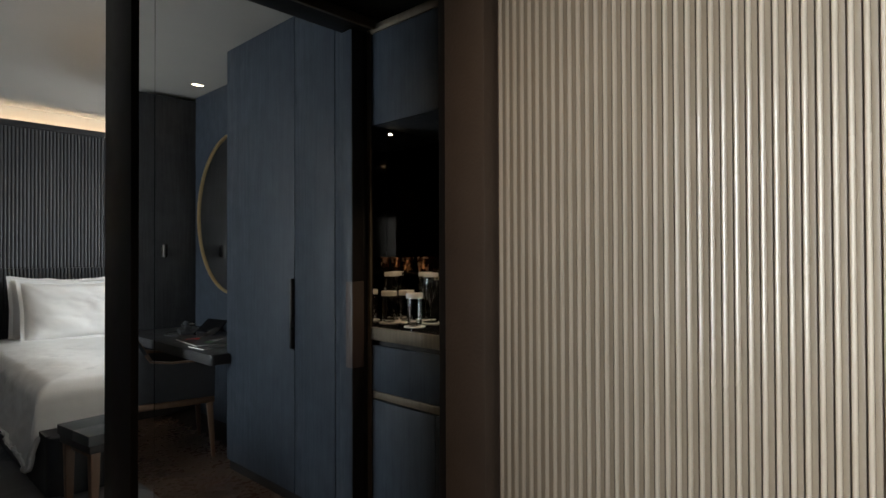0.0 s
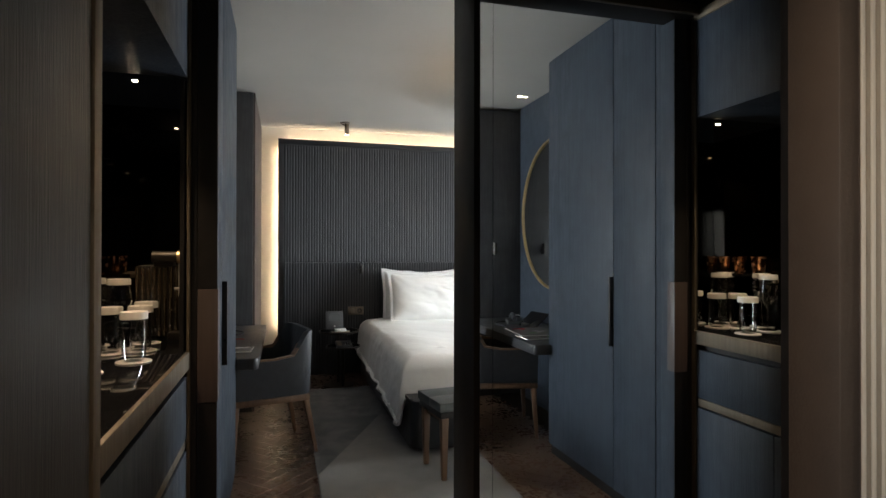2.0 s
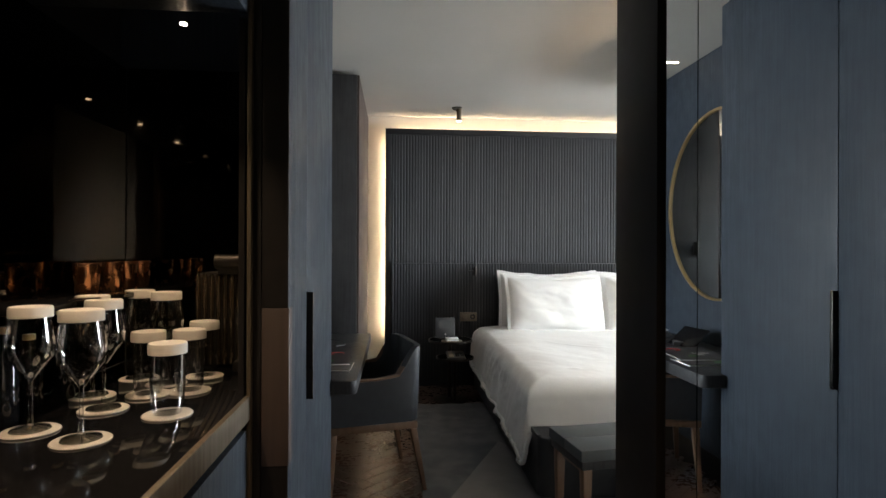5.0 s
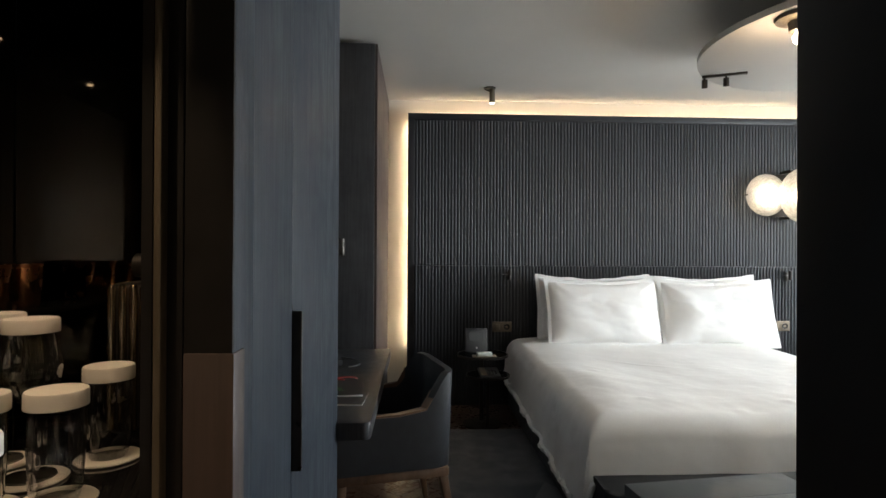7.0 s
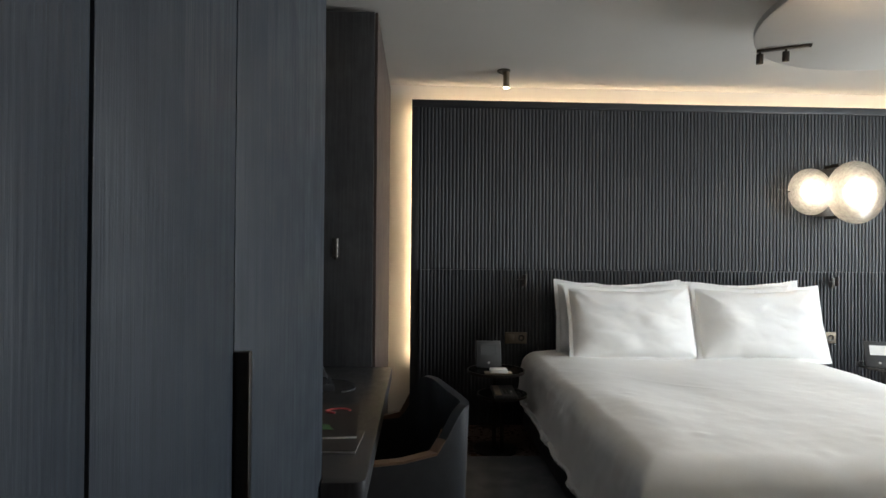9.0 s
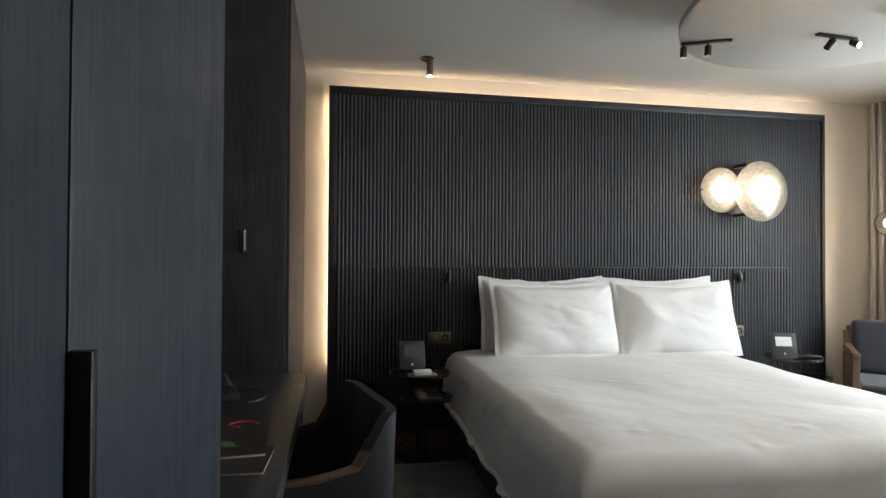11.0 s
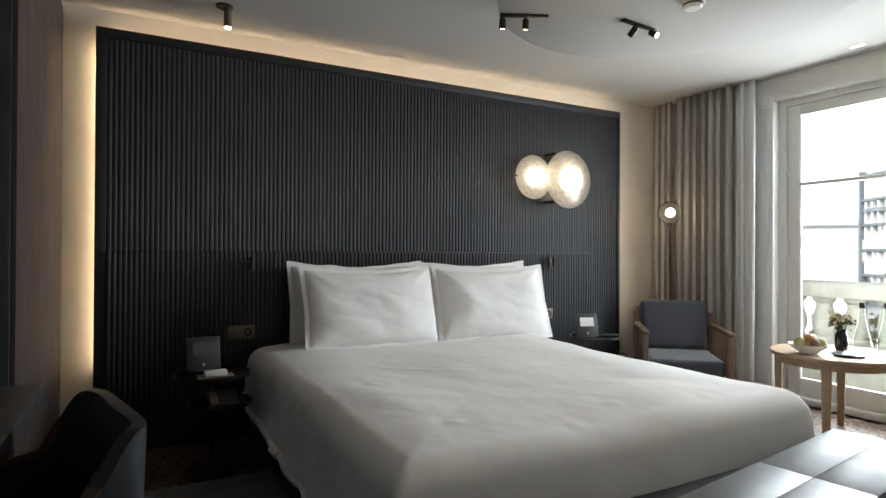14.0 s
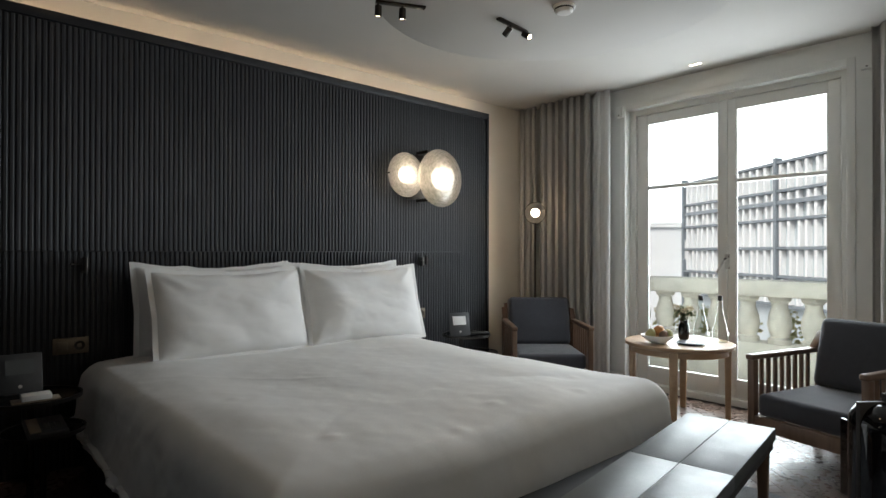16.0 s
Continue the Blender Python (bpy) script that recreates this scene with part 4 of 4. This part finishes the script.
# ---- curtains ----
def curtain(name, label, y0, y1, x, folds, depth, mat, seed):
    def fn(u, v):
        y = y0 + (y1 - y0) * u
        z = 0.02 + (CEIL - 0.025) * v
        ph = folds * u * 2 * math.pi + 1.3 * noise.noise(Vector((u * 5, seed, v * 0.6)))
        a = depth * (1.0 + 0.4 * noise.noise(Vector((u * 7, seed + 3, 0))))
        return Vector((x + a * math.sin(ph) + 0.35 * a * math.sin(2.3 * ph + 1), y + 0.012 * math.sin(ph * 2 + 1), z))
    ob = link_mesh(name, soft_grid(fn, int(folds * 16), 14), mat)
    md = ob.modifiers.new("thickness", "SOLIDIFY")
    md.thickness = 0.004
    return tagged(ob, label, "curtain", "window curtains")


curtain("curtain", "grey heavy curtain drawn aside in deep folds", 5.98, 5.40, 5.02, 7, 0.034, M_curtain, 2)
curtain("curtain", "grey heavy curtain bunched in the room corner", 6.26, 6.04, 5.04, 3, 0.026, M_curtain, 5)
curtain("sheer_curtain", "white sheer curtain hanging beside the window", 5.38, 5.20, 5.05, 2, 0.022, material("white_sheer", (0.72, 0.73, 0.73), 0.9, color2=(0.66, 0.67, 0.67), scale=120, bump=0.1, bump_scale=300), 8)
curtain("curtain", "grey heavy curtain at the window's other side", 3.27, 2.75, 5.03, 6, 0.034, M_curtain, 11)
for y in (5.16, 3.32):
    wb = thing("wall_sensor", "small white sensor box on the window wall", "sensor", (WALLX, y, 2.47), 0, "wall sensors")
    part("case", box(-0.035, -0.001, -0.035, 0.035, -0.035, 0.06, 0.006), M_white, wb)
    part("led", box(-0.037, -0.0355, -0.006, 0.006, -0.02, -0.012), M_darkmetal, wb)

# ---- window: french doors ----
wd = tagged(new("window_1"), "white french window doors with a glazing bar, closed", "window", kind="structure")
FX = 5.25
part("architrave", box(WALLX - 0.012, WALLX + 0.02, W1, W1 + 0.05, 0, WT + 0.05, 0.004), M_white, wd)
part("architrave", box(WALLX - 0.012, WALLX + 0.02, W0 - 0.05, W0, 0, WT + 0.05, 0.004), M_white, wd)
part("architrave", box(WALLX - 0.011, WALLX + 0.02, W0, W1, WT, WT + 0.05, 0.004), M_white, wd)
for y0, y1 in ((5.05, W1), (W0, 3.49)):
    part("frame_post", box(FX - 0.03, FX + 0.05, y0, y1, 0, WT, 0.004), M_white, wd)
part("frame_head", box(FX - 0.03, FX + 0.05, 3.49, 5.05, 2.44, WT, 0.004), M_white, wd)
part("threshold", box(FX - 0.05, FX + 0.06, 3.49, 5.05, 0.0, 0.055, 0.006), M_white, wd)
for y0, y1, ya, yb in ((4.266, 5.046, 4.33, 4.95), (3.494, 4.262, 3.572, 4.20)):
    lf = part("door_leaf", box(FX - 0.012, FX + 0.03, y0, ya, 0.06, 2.436, 0.005), M_white, wd)
    part("stile", box(FX - 0.012, FX + 0.03, yb, y1, 0.06, 2.436, 0.005), M_white, lf)
    part("top_rail", box(FX - 0.011, FX + 0.029, ya, yb, 2.35, 2.436, 0.004), M_white, lf)
    part("bottom_rail", box(FX - 0.011, FX + 0.029, ya, yb, 0.06, 0.205, 0.004), M_white, lf)
    part("glazing_bar", box(FX - 0.008, FX + 0.026, ya, yb, 1.772, 1.802, 0.004), M_white, lf)
    for z0, z1 in ((0.205, 1.772), (1.802, 2.35)):
        pn = part("pane", box(FX + 0.006, FX + 0.012, ya, yb, z0, z1), M_pane, lf, "clear window glass")
        pn.visible_shadow = False
        bm = bmesh.new()
        for a in ((ya, ya + 0.01, z0, z1), (yb - 0.01, yb, z0, z1)):
            box(FX - 0.006, FX + 0.005, *a, bm=bm)
        part("glazing_bead", bm, M_white, lf)
wh = part("latch_plate", box(FX - 0.018, FX - 0.0125, 4.245, 4.283, 1.08, 1.20, 0.002), M_steel, wd, "steel latch plate")
part("latch_handle", moved(box(-0.012, 0.0, -0.01, 0.01, -0.13, 0.012, 0.004), pose(FX - 0.045, 4.264, 1.16, 32, 0, 0)), M_steel, wh, "steel lever")
part("latch_pin", rod((FX - 0.05, 4.264, 1.16), (FX - 0.012, 4.264, 1.16), 0.008, 12), M_steel, wh)

# ---- round table and what is on it ----
TX, TY, TH = 4.575, 4.345, 0.56
rt = thing("round_table", "round pale oak table with four splayed legs", "table", (TX, TY, 0), 20)
part("tabletop", lathe([(0, TH - 0.03), (0.36, TH - 0.03), (0.375, TH - 0.022), (0.375, TH - 0.004), (0.37, TH), (0, TH)], 64), M_oak, rt)
part("apron", lathe([(0.30, TH - 0.075), (0.335, TH - 0.075), (0.335, TH - 0.031), (0.30, TH - 0.031), (0.30, TH - 0.075)], 56), M_oak, rt)
for k in range(4):
    a = k * math.pi / 2
    m0 = box(-0.024, 0.024, -0.03, 0.03, 0, TH - 0.032, 0.01, 3)
    for v in m0.verts:
        q = v.co.z / TH
        v.co.x, v.co.y = v.co.x * (0.7 + 0.3 * q), v.co.y * (0.7 + 0.3 * q)
    part("leg", moved(m0, Matrix.Rotation(a, 4, "Z") @ Matrix.Translation((0.325, 0, 0))), M_oak, rt)
fb = thing("fruit_bowl", "white bowl heaped with fruit", "bowl", (4.37, 4.40, TH))
part("bowl", lathe([(0, 0), (0.045, 0), (0.05, 0.006), (0.105, 0.045), (0.118, 0.062), (0.113, 0.062), (0.09, 0.042), (0.03, 0.012), (0, 0.012)], 44), M_paper, fb)
M_orange = material("orange_fruit", (0.50, 0.22, 0.06), 0.5, color2=(0.42, 0.17, 0.05), scale=30, bump=0.2, bump_scale=300)
M_pear = material("green_fruit", (0.30, 0.28, 0.10), 0.5, color2=(0.36, 0.30, 0.13), scale=25)
M_plum = material("brown_fruit", (0.18, 0.10, 0.055), 0.5, color2=(0.13, 0.07, 0.04), scale=25)


def fruit(name, label, r, at, mat, tall=1.0, parent=None):
    n = 10
    prof = [(0, r * tall)] + [(r * math.sin(math.pi * i / n) * (1 - 0.08 * math.cos(math.pi * i / n)), r * tall * math.cos(math.pi * i / n)) for i in range(1, n)] + [(0, -r * tall)]
    ob = link_mesh(name, lathe(prof, 18), mat)
    ob.matrix_world = Matrix.Translation(at) @ pose(0, 0, 0, 25, 15, 0)
    tagged(ob, label, "fruit", "fruit in the bowl")


fruit("orange", "ripe orange lying in the fruit bowl", 0.040, (4.39, 4.40, TH + 0.088), M_orange)
fruit("pear", "green pear lying in the fruit bowl", 0.034, (4.325, 4.43, TH + 0.068), M_pear, 1.2)
fruit("apple", "greenish apple lying in the fruit bowl", 0.036, (4.40, 4.34, TH + 0.070), M_pear)
fruit("kiwi", "brown kiwi lying in the fruit bowl", 0.030, (4.36, 4.35, TH + 0.066), M_plum, 1.15)
fruit("orange", "ripe orange lying in the fruit bowl", 0.034, (4.43, 4.43, TH + 0.066), M_orange)
pt = thing("plate", "dark plate with a folded napkin and knife", "plate", (4.50, 4.22, TH))
part("dish", lathe([(0, 0), (0.07, 0), (0.10, 0.012), (0.098, 0.015), (0.068, 0.005), (0, 0.005)], 40), M_plastic, pt)
part("napkin", moved(box(-0.05, 0.05, -0.03, 0.03, 0.006, 0.014, 0.003), pose(0, 0, 0, 0, 0, 25)), M_paper, pt, "folded white napkin")
part("knife", moved(box(-0.09, 0.09, -0.006, 0.006, 0.016, 0.019, 0.001), pose(0, 0.03, 0, 0, 0, 20)), M_steel, pt)
cd = thing("standing_card", "white folded card standing on the table", "card", (4.52, 4.44, TH), 35)
part("leaf", moved(box(-0.06, 0.06, -0.001, 0.001, 0, 0.09), pose(0, 0.018, 0.001, 14, 0, 0)), M_paper, cd)
part("leaf", moved(box(-0.06, 0.06, -0.001, 0.001, 0, 0.09), pose(0, -0.026, 0.001, -14, 0, 0)), M_paper, cd)
for x, y in ((4.66, 4.22), (4.75, 4.12)):
    bt = thing("water_bottle", "tall clear glass water bottle with a dark stopper", "bottle", (x, y, TH), 0, "water bottles")
    part("glass", lathe([(0, 0.002), (0.050, 0.002), (0.055, 0.012), (0.050, 0.09), (0.030, 0.18), (0.017, 0.235), (0.0155, 0.30)], 32), M_bottle, bt)
    part("stopper", lathe([(0, 0.302), (0.017, 0.302), (0.017, 0.335), (0.014, 0.34), (0, 0.34)], 20), M_plastic, bt, "dark stopper")
    part("label_mark", box(-0.014, 0.014, -0.0565, -0.0555, 0.05, 0.08), M_steel, bt, "plain pale mark")
vs = thing("flower_vase", "small dark vase of cream flowers and leaves", "flower vase", (4.69, 4.36, TH))
part("vase", lathe([(0, 0), (0.032, 0), (0.040, 0.02), (0.038, 0.10), (0.026, 0.13), (0.030, 0.145), (0.026, 0.145), (0.022, 0.13), (0, 0.12)], 28), M_gloss, vs)
M_leaf = material("leaf_green", (0.10, 0.125, 0.05), 0.55, color2=(0.12, 0.12, 0.055), scale=30)
M_petal = material("cream_petal", (0.62, 0.55, 0.40), 0.7, color2=(0.52, 0.44, 0.30), scale=40)
rnd = random.Random(4)


def leaf_cloud(n, spread, size, rng, squash=0.8):
    bm = bmesh.new()
    for _ in range(n):
        d = Vector((rng.gauss(0, 1), rng.gauss(0, 1), rng.gauss(0, 1))).normalized() * rng.uniform(0.3, 1.0)
        at = Vector((d.x * spread, d.y * spread, d.z * spread * squash))
        m = Matrix.Translation(at) @ Euler((rng.uniform(0, 6), rng.uniform(0, 6), rng.uniform(0, 6))).to_matrix().to_4x4()
        s = size * rng.uniform(0.6, 1.3)
        vs_ = [bm.verts.new(m @ Vector(c)) for c in ((0, 0, 0), (s * 0.35, s * 0.5, 0.06 * s), (0, s * 1.1, 0), (-s * 0.35, s * 0.5, 0.06 * s))]
        bm.faces.new(vs_[:3])
        bm.faces.new((vs_[0], vs_[2], vs_[3]))
    return bm


part("leaves", moved(leaf_cloud(130, 0.075, 0.03, rnd), Matrix.Translation((0, 0, 0.19))), M_leaf, vs)
for k in range(7):
    a = k * 0.9
    part("flower", moved(leaf_cloud(26, 0.02, 0.02, rnd), Matrix.Translation((0.055 * math.cos(a), 0.055 * math.sin(a), 0.20 + 0.02 * (k % 3)))), M_petal, vs)


# ---- lounge chairs ----
def lounge_chair(x, y, turn, label):
    """Looks along its own -y; back at +y."""
    c = thing("lounge_chair", label, "chair", (x, y, 0), turn, "lounge chairs by the window")
    part("seat_rail_front", box(-0.33, 0.33, -0.34, -0.30, 0.15, 0.235, 0.006), M_walnut, c)
    part("seat_rail_back", box(-0.33, 0.33, 0.28, 0.32, 0.15, 0.235, 0.006), M_walnut, c)
    part("seat_cushion", box(-0.285, 0.285, -0.335, 0.26, 0.237, 0.37, 0.035, 4), M_cushion, c, "charcoal seat cushion")
    part("back_cushion", moved(box(-0.285, 0.285, -0.06, 0.07, 0, 0.44, 0.045, 4), pose(0, 0.24, 0.36, -14, 0, 0)), M_cushion, c, "charcoal back cushion")
    part("back_frame", moved(box(-0.31, 0.31, 0.072, 0.10, -0.06, 0.40, 0.006), pose(0, 0.24, 0.36, -14, 0, 0)), M_walnut, c)
    for sx in (-1, 1):
        xx = sx * 0.315
        part("side_rail", box(xx - 0.02, xx + 0.02, -0.30, 0.30, 0.16, 0.23, 0.005), M_walnut, c)
        m0 = box(xx - 0.026, xx + 0.026, -0.36, 0.30, 0.565, 0.598, 0.010, 3)
        part("armrest", m0, M_walnut, c)
        part("arm_rise", moved(box(xx - 0.024, xx + 0.024, 0.0, 0.14, -0.016, 0.016, 0.008), pose(0, 0.27, 0.585, 48, 0, 0)), M_walnut, c)
        part("front_leg", box(xx - 0.022, xx + 0.022, -0.345, -0.30, 0.0, 0.566, 0.006), M_walnut, c)
        part("back_leg", moved(box(xx - 0.022, xx + 0.022, -0.022, 0.022, 0.0, 0.60, 0.006), pose(0, 0.31, 0, -5, 0, 0)), M_walnut, c)
        for k in range(8):
            part("arm_slat", box(xx - 0.009, xx + 0.009, -0.255 + k * 0.065, -0.232 + k * 0.065, 0.228, 0.567, 0.003), M_walnut, c)
    return c


lounge_chair(4.52, 5.53, -41, "walnut lounge chair with charcoal cushions by the curtain")
lounge_chair(4.42, 3.31, 254, "walnut lounge chair with charcoal cushions beside the table")
su = thing("suitcase", "glossy black ribbed suitcase standing near the bench", "suitcase", (3.60, 2.89, 0), -38)
bm = box(-0.20, 0.20, -0.13, 0.13, 0.035, 0.57, 0.10, 6)
part("shell", bm, M_gloss, su)
for k in range(7):
    part("rib", box(-0.165 + k * 0.055 - 0.012, -0.165 + k * 0.055 + 0.012, -0.134, 0.134, 0.13, 0.47, 0.006), M_gloss, su)
part("band", box(-0.203, 0.203, -0.012, 0.012, 0.04, 0.575, 0.004), M_darkmetal, su)
part("handle", box(-0.09, 0.09, -0.012, 0.012, 0.59, 0.61, 0.006), M_darkmetal, su)
for sx in (-0.08, 0.08):
    part("handle_post", box(sx - 0.008, sx + 0.008, -0.008, 0.008, 0.57, 0.592), M_darkmetal, su)
for sx in (-0.15, 0.15):
    for sy in (-0.09, 0.09):
        part("wheel", moved(lathe([(0, -0.012), (0.02, -0.012), (0.022, 0), (0.02, 0.012), (0, 0.012)], 18), Matrix.Translation((sx, sy, 0.022)) @ Matrix.Rotation(radians(90), 4, "Y")), M_plastic, su)

# ---- outside ----
bk = thing("balcony", "limestone balcony with a bottle-baluster parapet", "balcony", (0, 0, 0))
part("slab", box(5.43, 6.62, 0.5, 9.5, -0.25, -0.03), M_stone, bk)
part("plinth_course", box(6.30, 6.54, 0.5, 9.5, -0.03, 0.36, 0.01), M_stone, bk)
part("coping", box(6.26, 6.58, 0.5, 9.5, 0.80, 0.95, 0.02), M_stone, bk)
bal = [(0, 0.36), (0.10, 0.36), (0.10, 0.40), (0.075, 0.42), (0.092, 0.47), (0.105, 0.53), (0.095, 0.61), (0.068, 0.70), (0.07, 0.74), (0.095, 0.765), (0.10, 0.80), (0, 0.80)]
me = None
y = 0.9
while y < 9.3:
    if me is None:
        ob = part("baluster", lathe(bal, 20, (6.42, 0, 0)), M_stone, bk)
        me = ob.data
        ob.location.y = y
    else:
        ob = new("baluster", me)
        ob.parent, ob.location.y = bk, y
    y += 0.28
for k in range(9):
    sh = thing("potted_shrub", "small shrub with pale leaves behind the balusters", "plant", (6.75, 2.6 + k * 0.42, -0.25), 0, "balcony shrubs")
    part("pot", lathe([(0, 0), (0.10, 0), (0.13, 0.28), (0.115, 0.28), (0.10, 0.25), (0, 0.25)], 20), M_stone, sh)
    part("stem", rod((0, 0, 0.25), (0, 0, 0.62), 0.012, 8), M_walnut, sh)
    part("crown", moved(leaf_cloud(170, 0.16, 0.05, random.Random(20 + k), 1.5), Matrix.Translation((0, 0, 0.68))), material("shrub_leaf", (0.36, 0.36, 0.17), 0.6, color2=(0.42, 0.38, 0.20), scale=12) if k == 0 else bpy.data.materials["shrub_leaf"], sh)
setting("ledge", box(6.62, 7.2, -2, 12, -0.6, -0.25), M_stone, "stone ledge outside the balcony", "ledge")
setting("ground", box(-400, 400, -400, 400, -18.5, -18), material("city_ground", (0.20, 0.20, 0.20), 0.9, color2=(0.14, 0.14, 0.14), scale=0.2), "grey city ground far below", "ground")

M_fac = material("white_facade_fin", (0.82, 0.83, 0.84), 0.5, color2=(0.78, 0.79, 0.80), scale=1.0)
M_slab = material("grey_floor_slab", (0.24, 0.27, 0.30), 0.5, color2=(0.20, 0.23, 0.26), scale=1.0)
M_fglass = material("pale_facade_glass", (0.45, 0.53, 0.57), 0.25, color2=(0.66, 0.71, 0.74), scale=0.25)


def office(at, turn, length, storeys, base, label):
    """A long glazed office block: its front lies along its own +x."""
    b = thing("office_building", label, "building", at, turn)
    top = base + storeys * 3.5
    part("core", box(0, length, 0.6, 16, base - 14, top), M_fglass, b, "pale glass front")
    part("roof", box(-0.3, length + 0.3, -0.2, 16.3, top, top + 0.5), M_slab, b)
    for s in range(storeys + 1):
        part("floor_slab", box(-0.2, length + 0.2, -0.15, 0.6, base + s * 3.5 - 0.16, base + s * 3.5 + 0.14), M_slab, b)
    fin = None
    for s in range(storeys):
        n = int(length / 1.45)
        for i in range(n):
            x = 0.7 + i * 1.45
            if fin is None:
                fin = part("fin", box(0, 0.42, -0.05, 0.62, 0.2, 3.25), M_fac, b).data
                o = b.children[-1]
            else:
                o = new("fin", fin)
                o.parent = b
            o.location = (x + (0.3 if (i * 7 + s * 3) % 5 == 0 else 0), 0, base + s * 3.5)
    for i in range(int(length / 11) + 1):
        part("pilaster", box(i * 11 - 0.22, i * 11 + 0.22, -0.35, 0.6, base - 14, top + 0.6), M_slab, b)
    return b


f, r = Vector((0.667, 0.746, 0)), Vector((0.746, -0.667, 0))
eye = Vector((0.5, 2.38, 1.2))
far = eye + 92 * f + 39 * r
near = eye + 30 * f + 45 * r
way = near - far
office((far.x, far.y, 0), math.degrees(math.atan2(way.y, way.x)) + 0, way.length, 5, -5.2, "long glazed office block with white fins and grey floor slabs")
p = eye + 110 * f + 36 * r
bd = thing("stone_building", "pale stone building with rows of windows, far off", "building", (p.x, p.y, -14), 40)
part("wall", box(-14, 6, -6, 6, 0, 19.5), M_fac, bd)
part("roof", box(-14.4, 6.4, -6.4, 6.4, 19.5, 20.3), M_fac, bd)
for i in range(8):
    for s in range(5):
        part("window", box(-13 + i * 2.4, -12 + i * 2.4, -6.08, -5.9, 2 + s * 3.5, 4.1 + s * 3.5), M_fglass, bd)
# plain overcast sky far beyond the roofs
M_sky = material("overcast_glow", (0.93, 0.97, 1.0), emit=2.6)
c = eye + 330 * f + 90 * r
ob = link_mesh("backdrop", moved(box(-330, 330, -1, 1, -60, 260), Matrix.Translation((c.x, c.y, 0)) @ Matrix.Rotation(math.atan2(r.y, r.x), 4, "Z")), M_sky)
tagged(ob, "plain white overcast sky behind the roofs", "sky", kind="structure")

# ---- reeds of the partition ----
rnd = random.Random(7)
reed_a = prism([(0, -0.0029), (-0.0026, -0.0026), (-0.0046, -0.0015), (-0.0052, 0), (-0.0046, 0.0015), (-0.0026, 0.0026), (0, 0.0029)], 0.0, 2.44)
reed_a = link_mesh("reed", reed_a, M_reed)
reed_a.parent = bpy.data.objects["wall_reeded"]
# low reeds in between are tan, groove shade given by colour
reed_shade = prism([(0, -0.0029), (-0.0012, -0.0027), (-0.002, 0), (-0.0012, 0.0027), (0, 0.0029)], 0.0, 2.44)
reed_shade = link_mesh("reed", reed_shade, M_tan)
reed_shade.parent = bpy.data.objects["wall_reeded"]
k, y = 0, 0.422
while y > -1.2:
    proto = reed_shade if k % 2 else reed_a
    if k < 2:
        ob = proto
    else:
        ob = new("reed", proto.data)
        ob.parent = proto.parent
    ob.location = (1.044, y, 0)
    y -= 0.0060 + (0.0012 if k % 2 else 0)
    k += 1

# ---- herringbone parquet ----
flo = bpy.data.objects["floor"]
PL, PW, TT = 0.50, 0.09, 0.012


def plank_mesh(name):
    bm = box(-PL / 2 + 0.001, PL / 2 - 0.001, -PW / 2 + 0.001, PW / 2 - 0.001, -TT, 0.0, 0.0012, 1)
    me = bpy.data.meshes.new(name)
    bm.to_mesh(me)
    bm.free()
    me.materials.append(M_floor)
    return me


plank = plank_mesh("plank")
rest = bmesh.new()
count = 0
n = 12
s2 = math.sqrt(0.5)
for i in range(-40, 60):
    for j in range(-12, 16):
        for kind in (0, 1):
            # zigzag columns of planks at right angles, laid at 45 degrees to the walls
            u = i * PW + j * PL + (0 if kind == 0 else PL / 2 + PW / 2)
            v = i * PW - j * PL + (0 if kind == 0 else -PL / 2 + PW / 2 + 0.0)
            x, y = 2.5 + (u - v) * s2, 2.5 + (u + v) * s2
            if not (-0.3 < x < 5.3 and -1.6 < y < 6.2):
                continue
            a = radians(45 if kind == 0 else 135)
            if (x > 3.45 and 2.2 < y < 5.6 and x < 5.0 or 0.1 < x < 0.65 and 2.4 < y < 5.0) and count < 300:
                ob = new("plank", plank)
                ob.parent = flo
                ob.matrix_world = Matrix.Translation((x, y, 0)) @ Matrix.Rotation(a, 4, "Z")
                count += 1
            else:
                m = Matrix.Translation((x, y, 0)) @ Matrix.Rotation(a, 4, "Z")
                hx, hy = PL / 2 - 0.001, PW / 2 - 0.001
                top = [rest.verts.new(m @ Vector(c)) for c in ((-hx, -hy, 0), (hx, -hy, 0), (hx, hy, 0), (-hx, hy, 0))]
                low = [rest.verts.new(m @ Vector(c)) for c in ((-hx, -hy, -TT), (hx, -hy, -TT), (hx, hy, -TT), (-hx, hy, -TT))]
                rest.faces.new(top)
                for q in range(4):
                    rest.faces.new((low[q], low[(q + 1) % 4], top[(q + 1) % 4], top[q]))
ob = link_mesh("planks", rest, M_floor, False)
ob.parent = flo
tagged(ob, "dark herringbone parquet planks", kind="stuff")
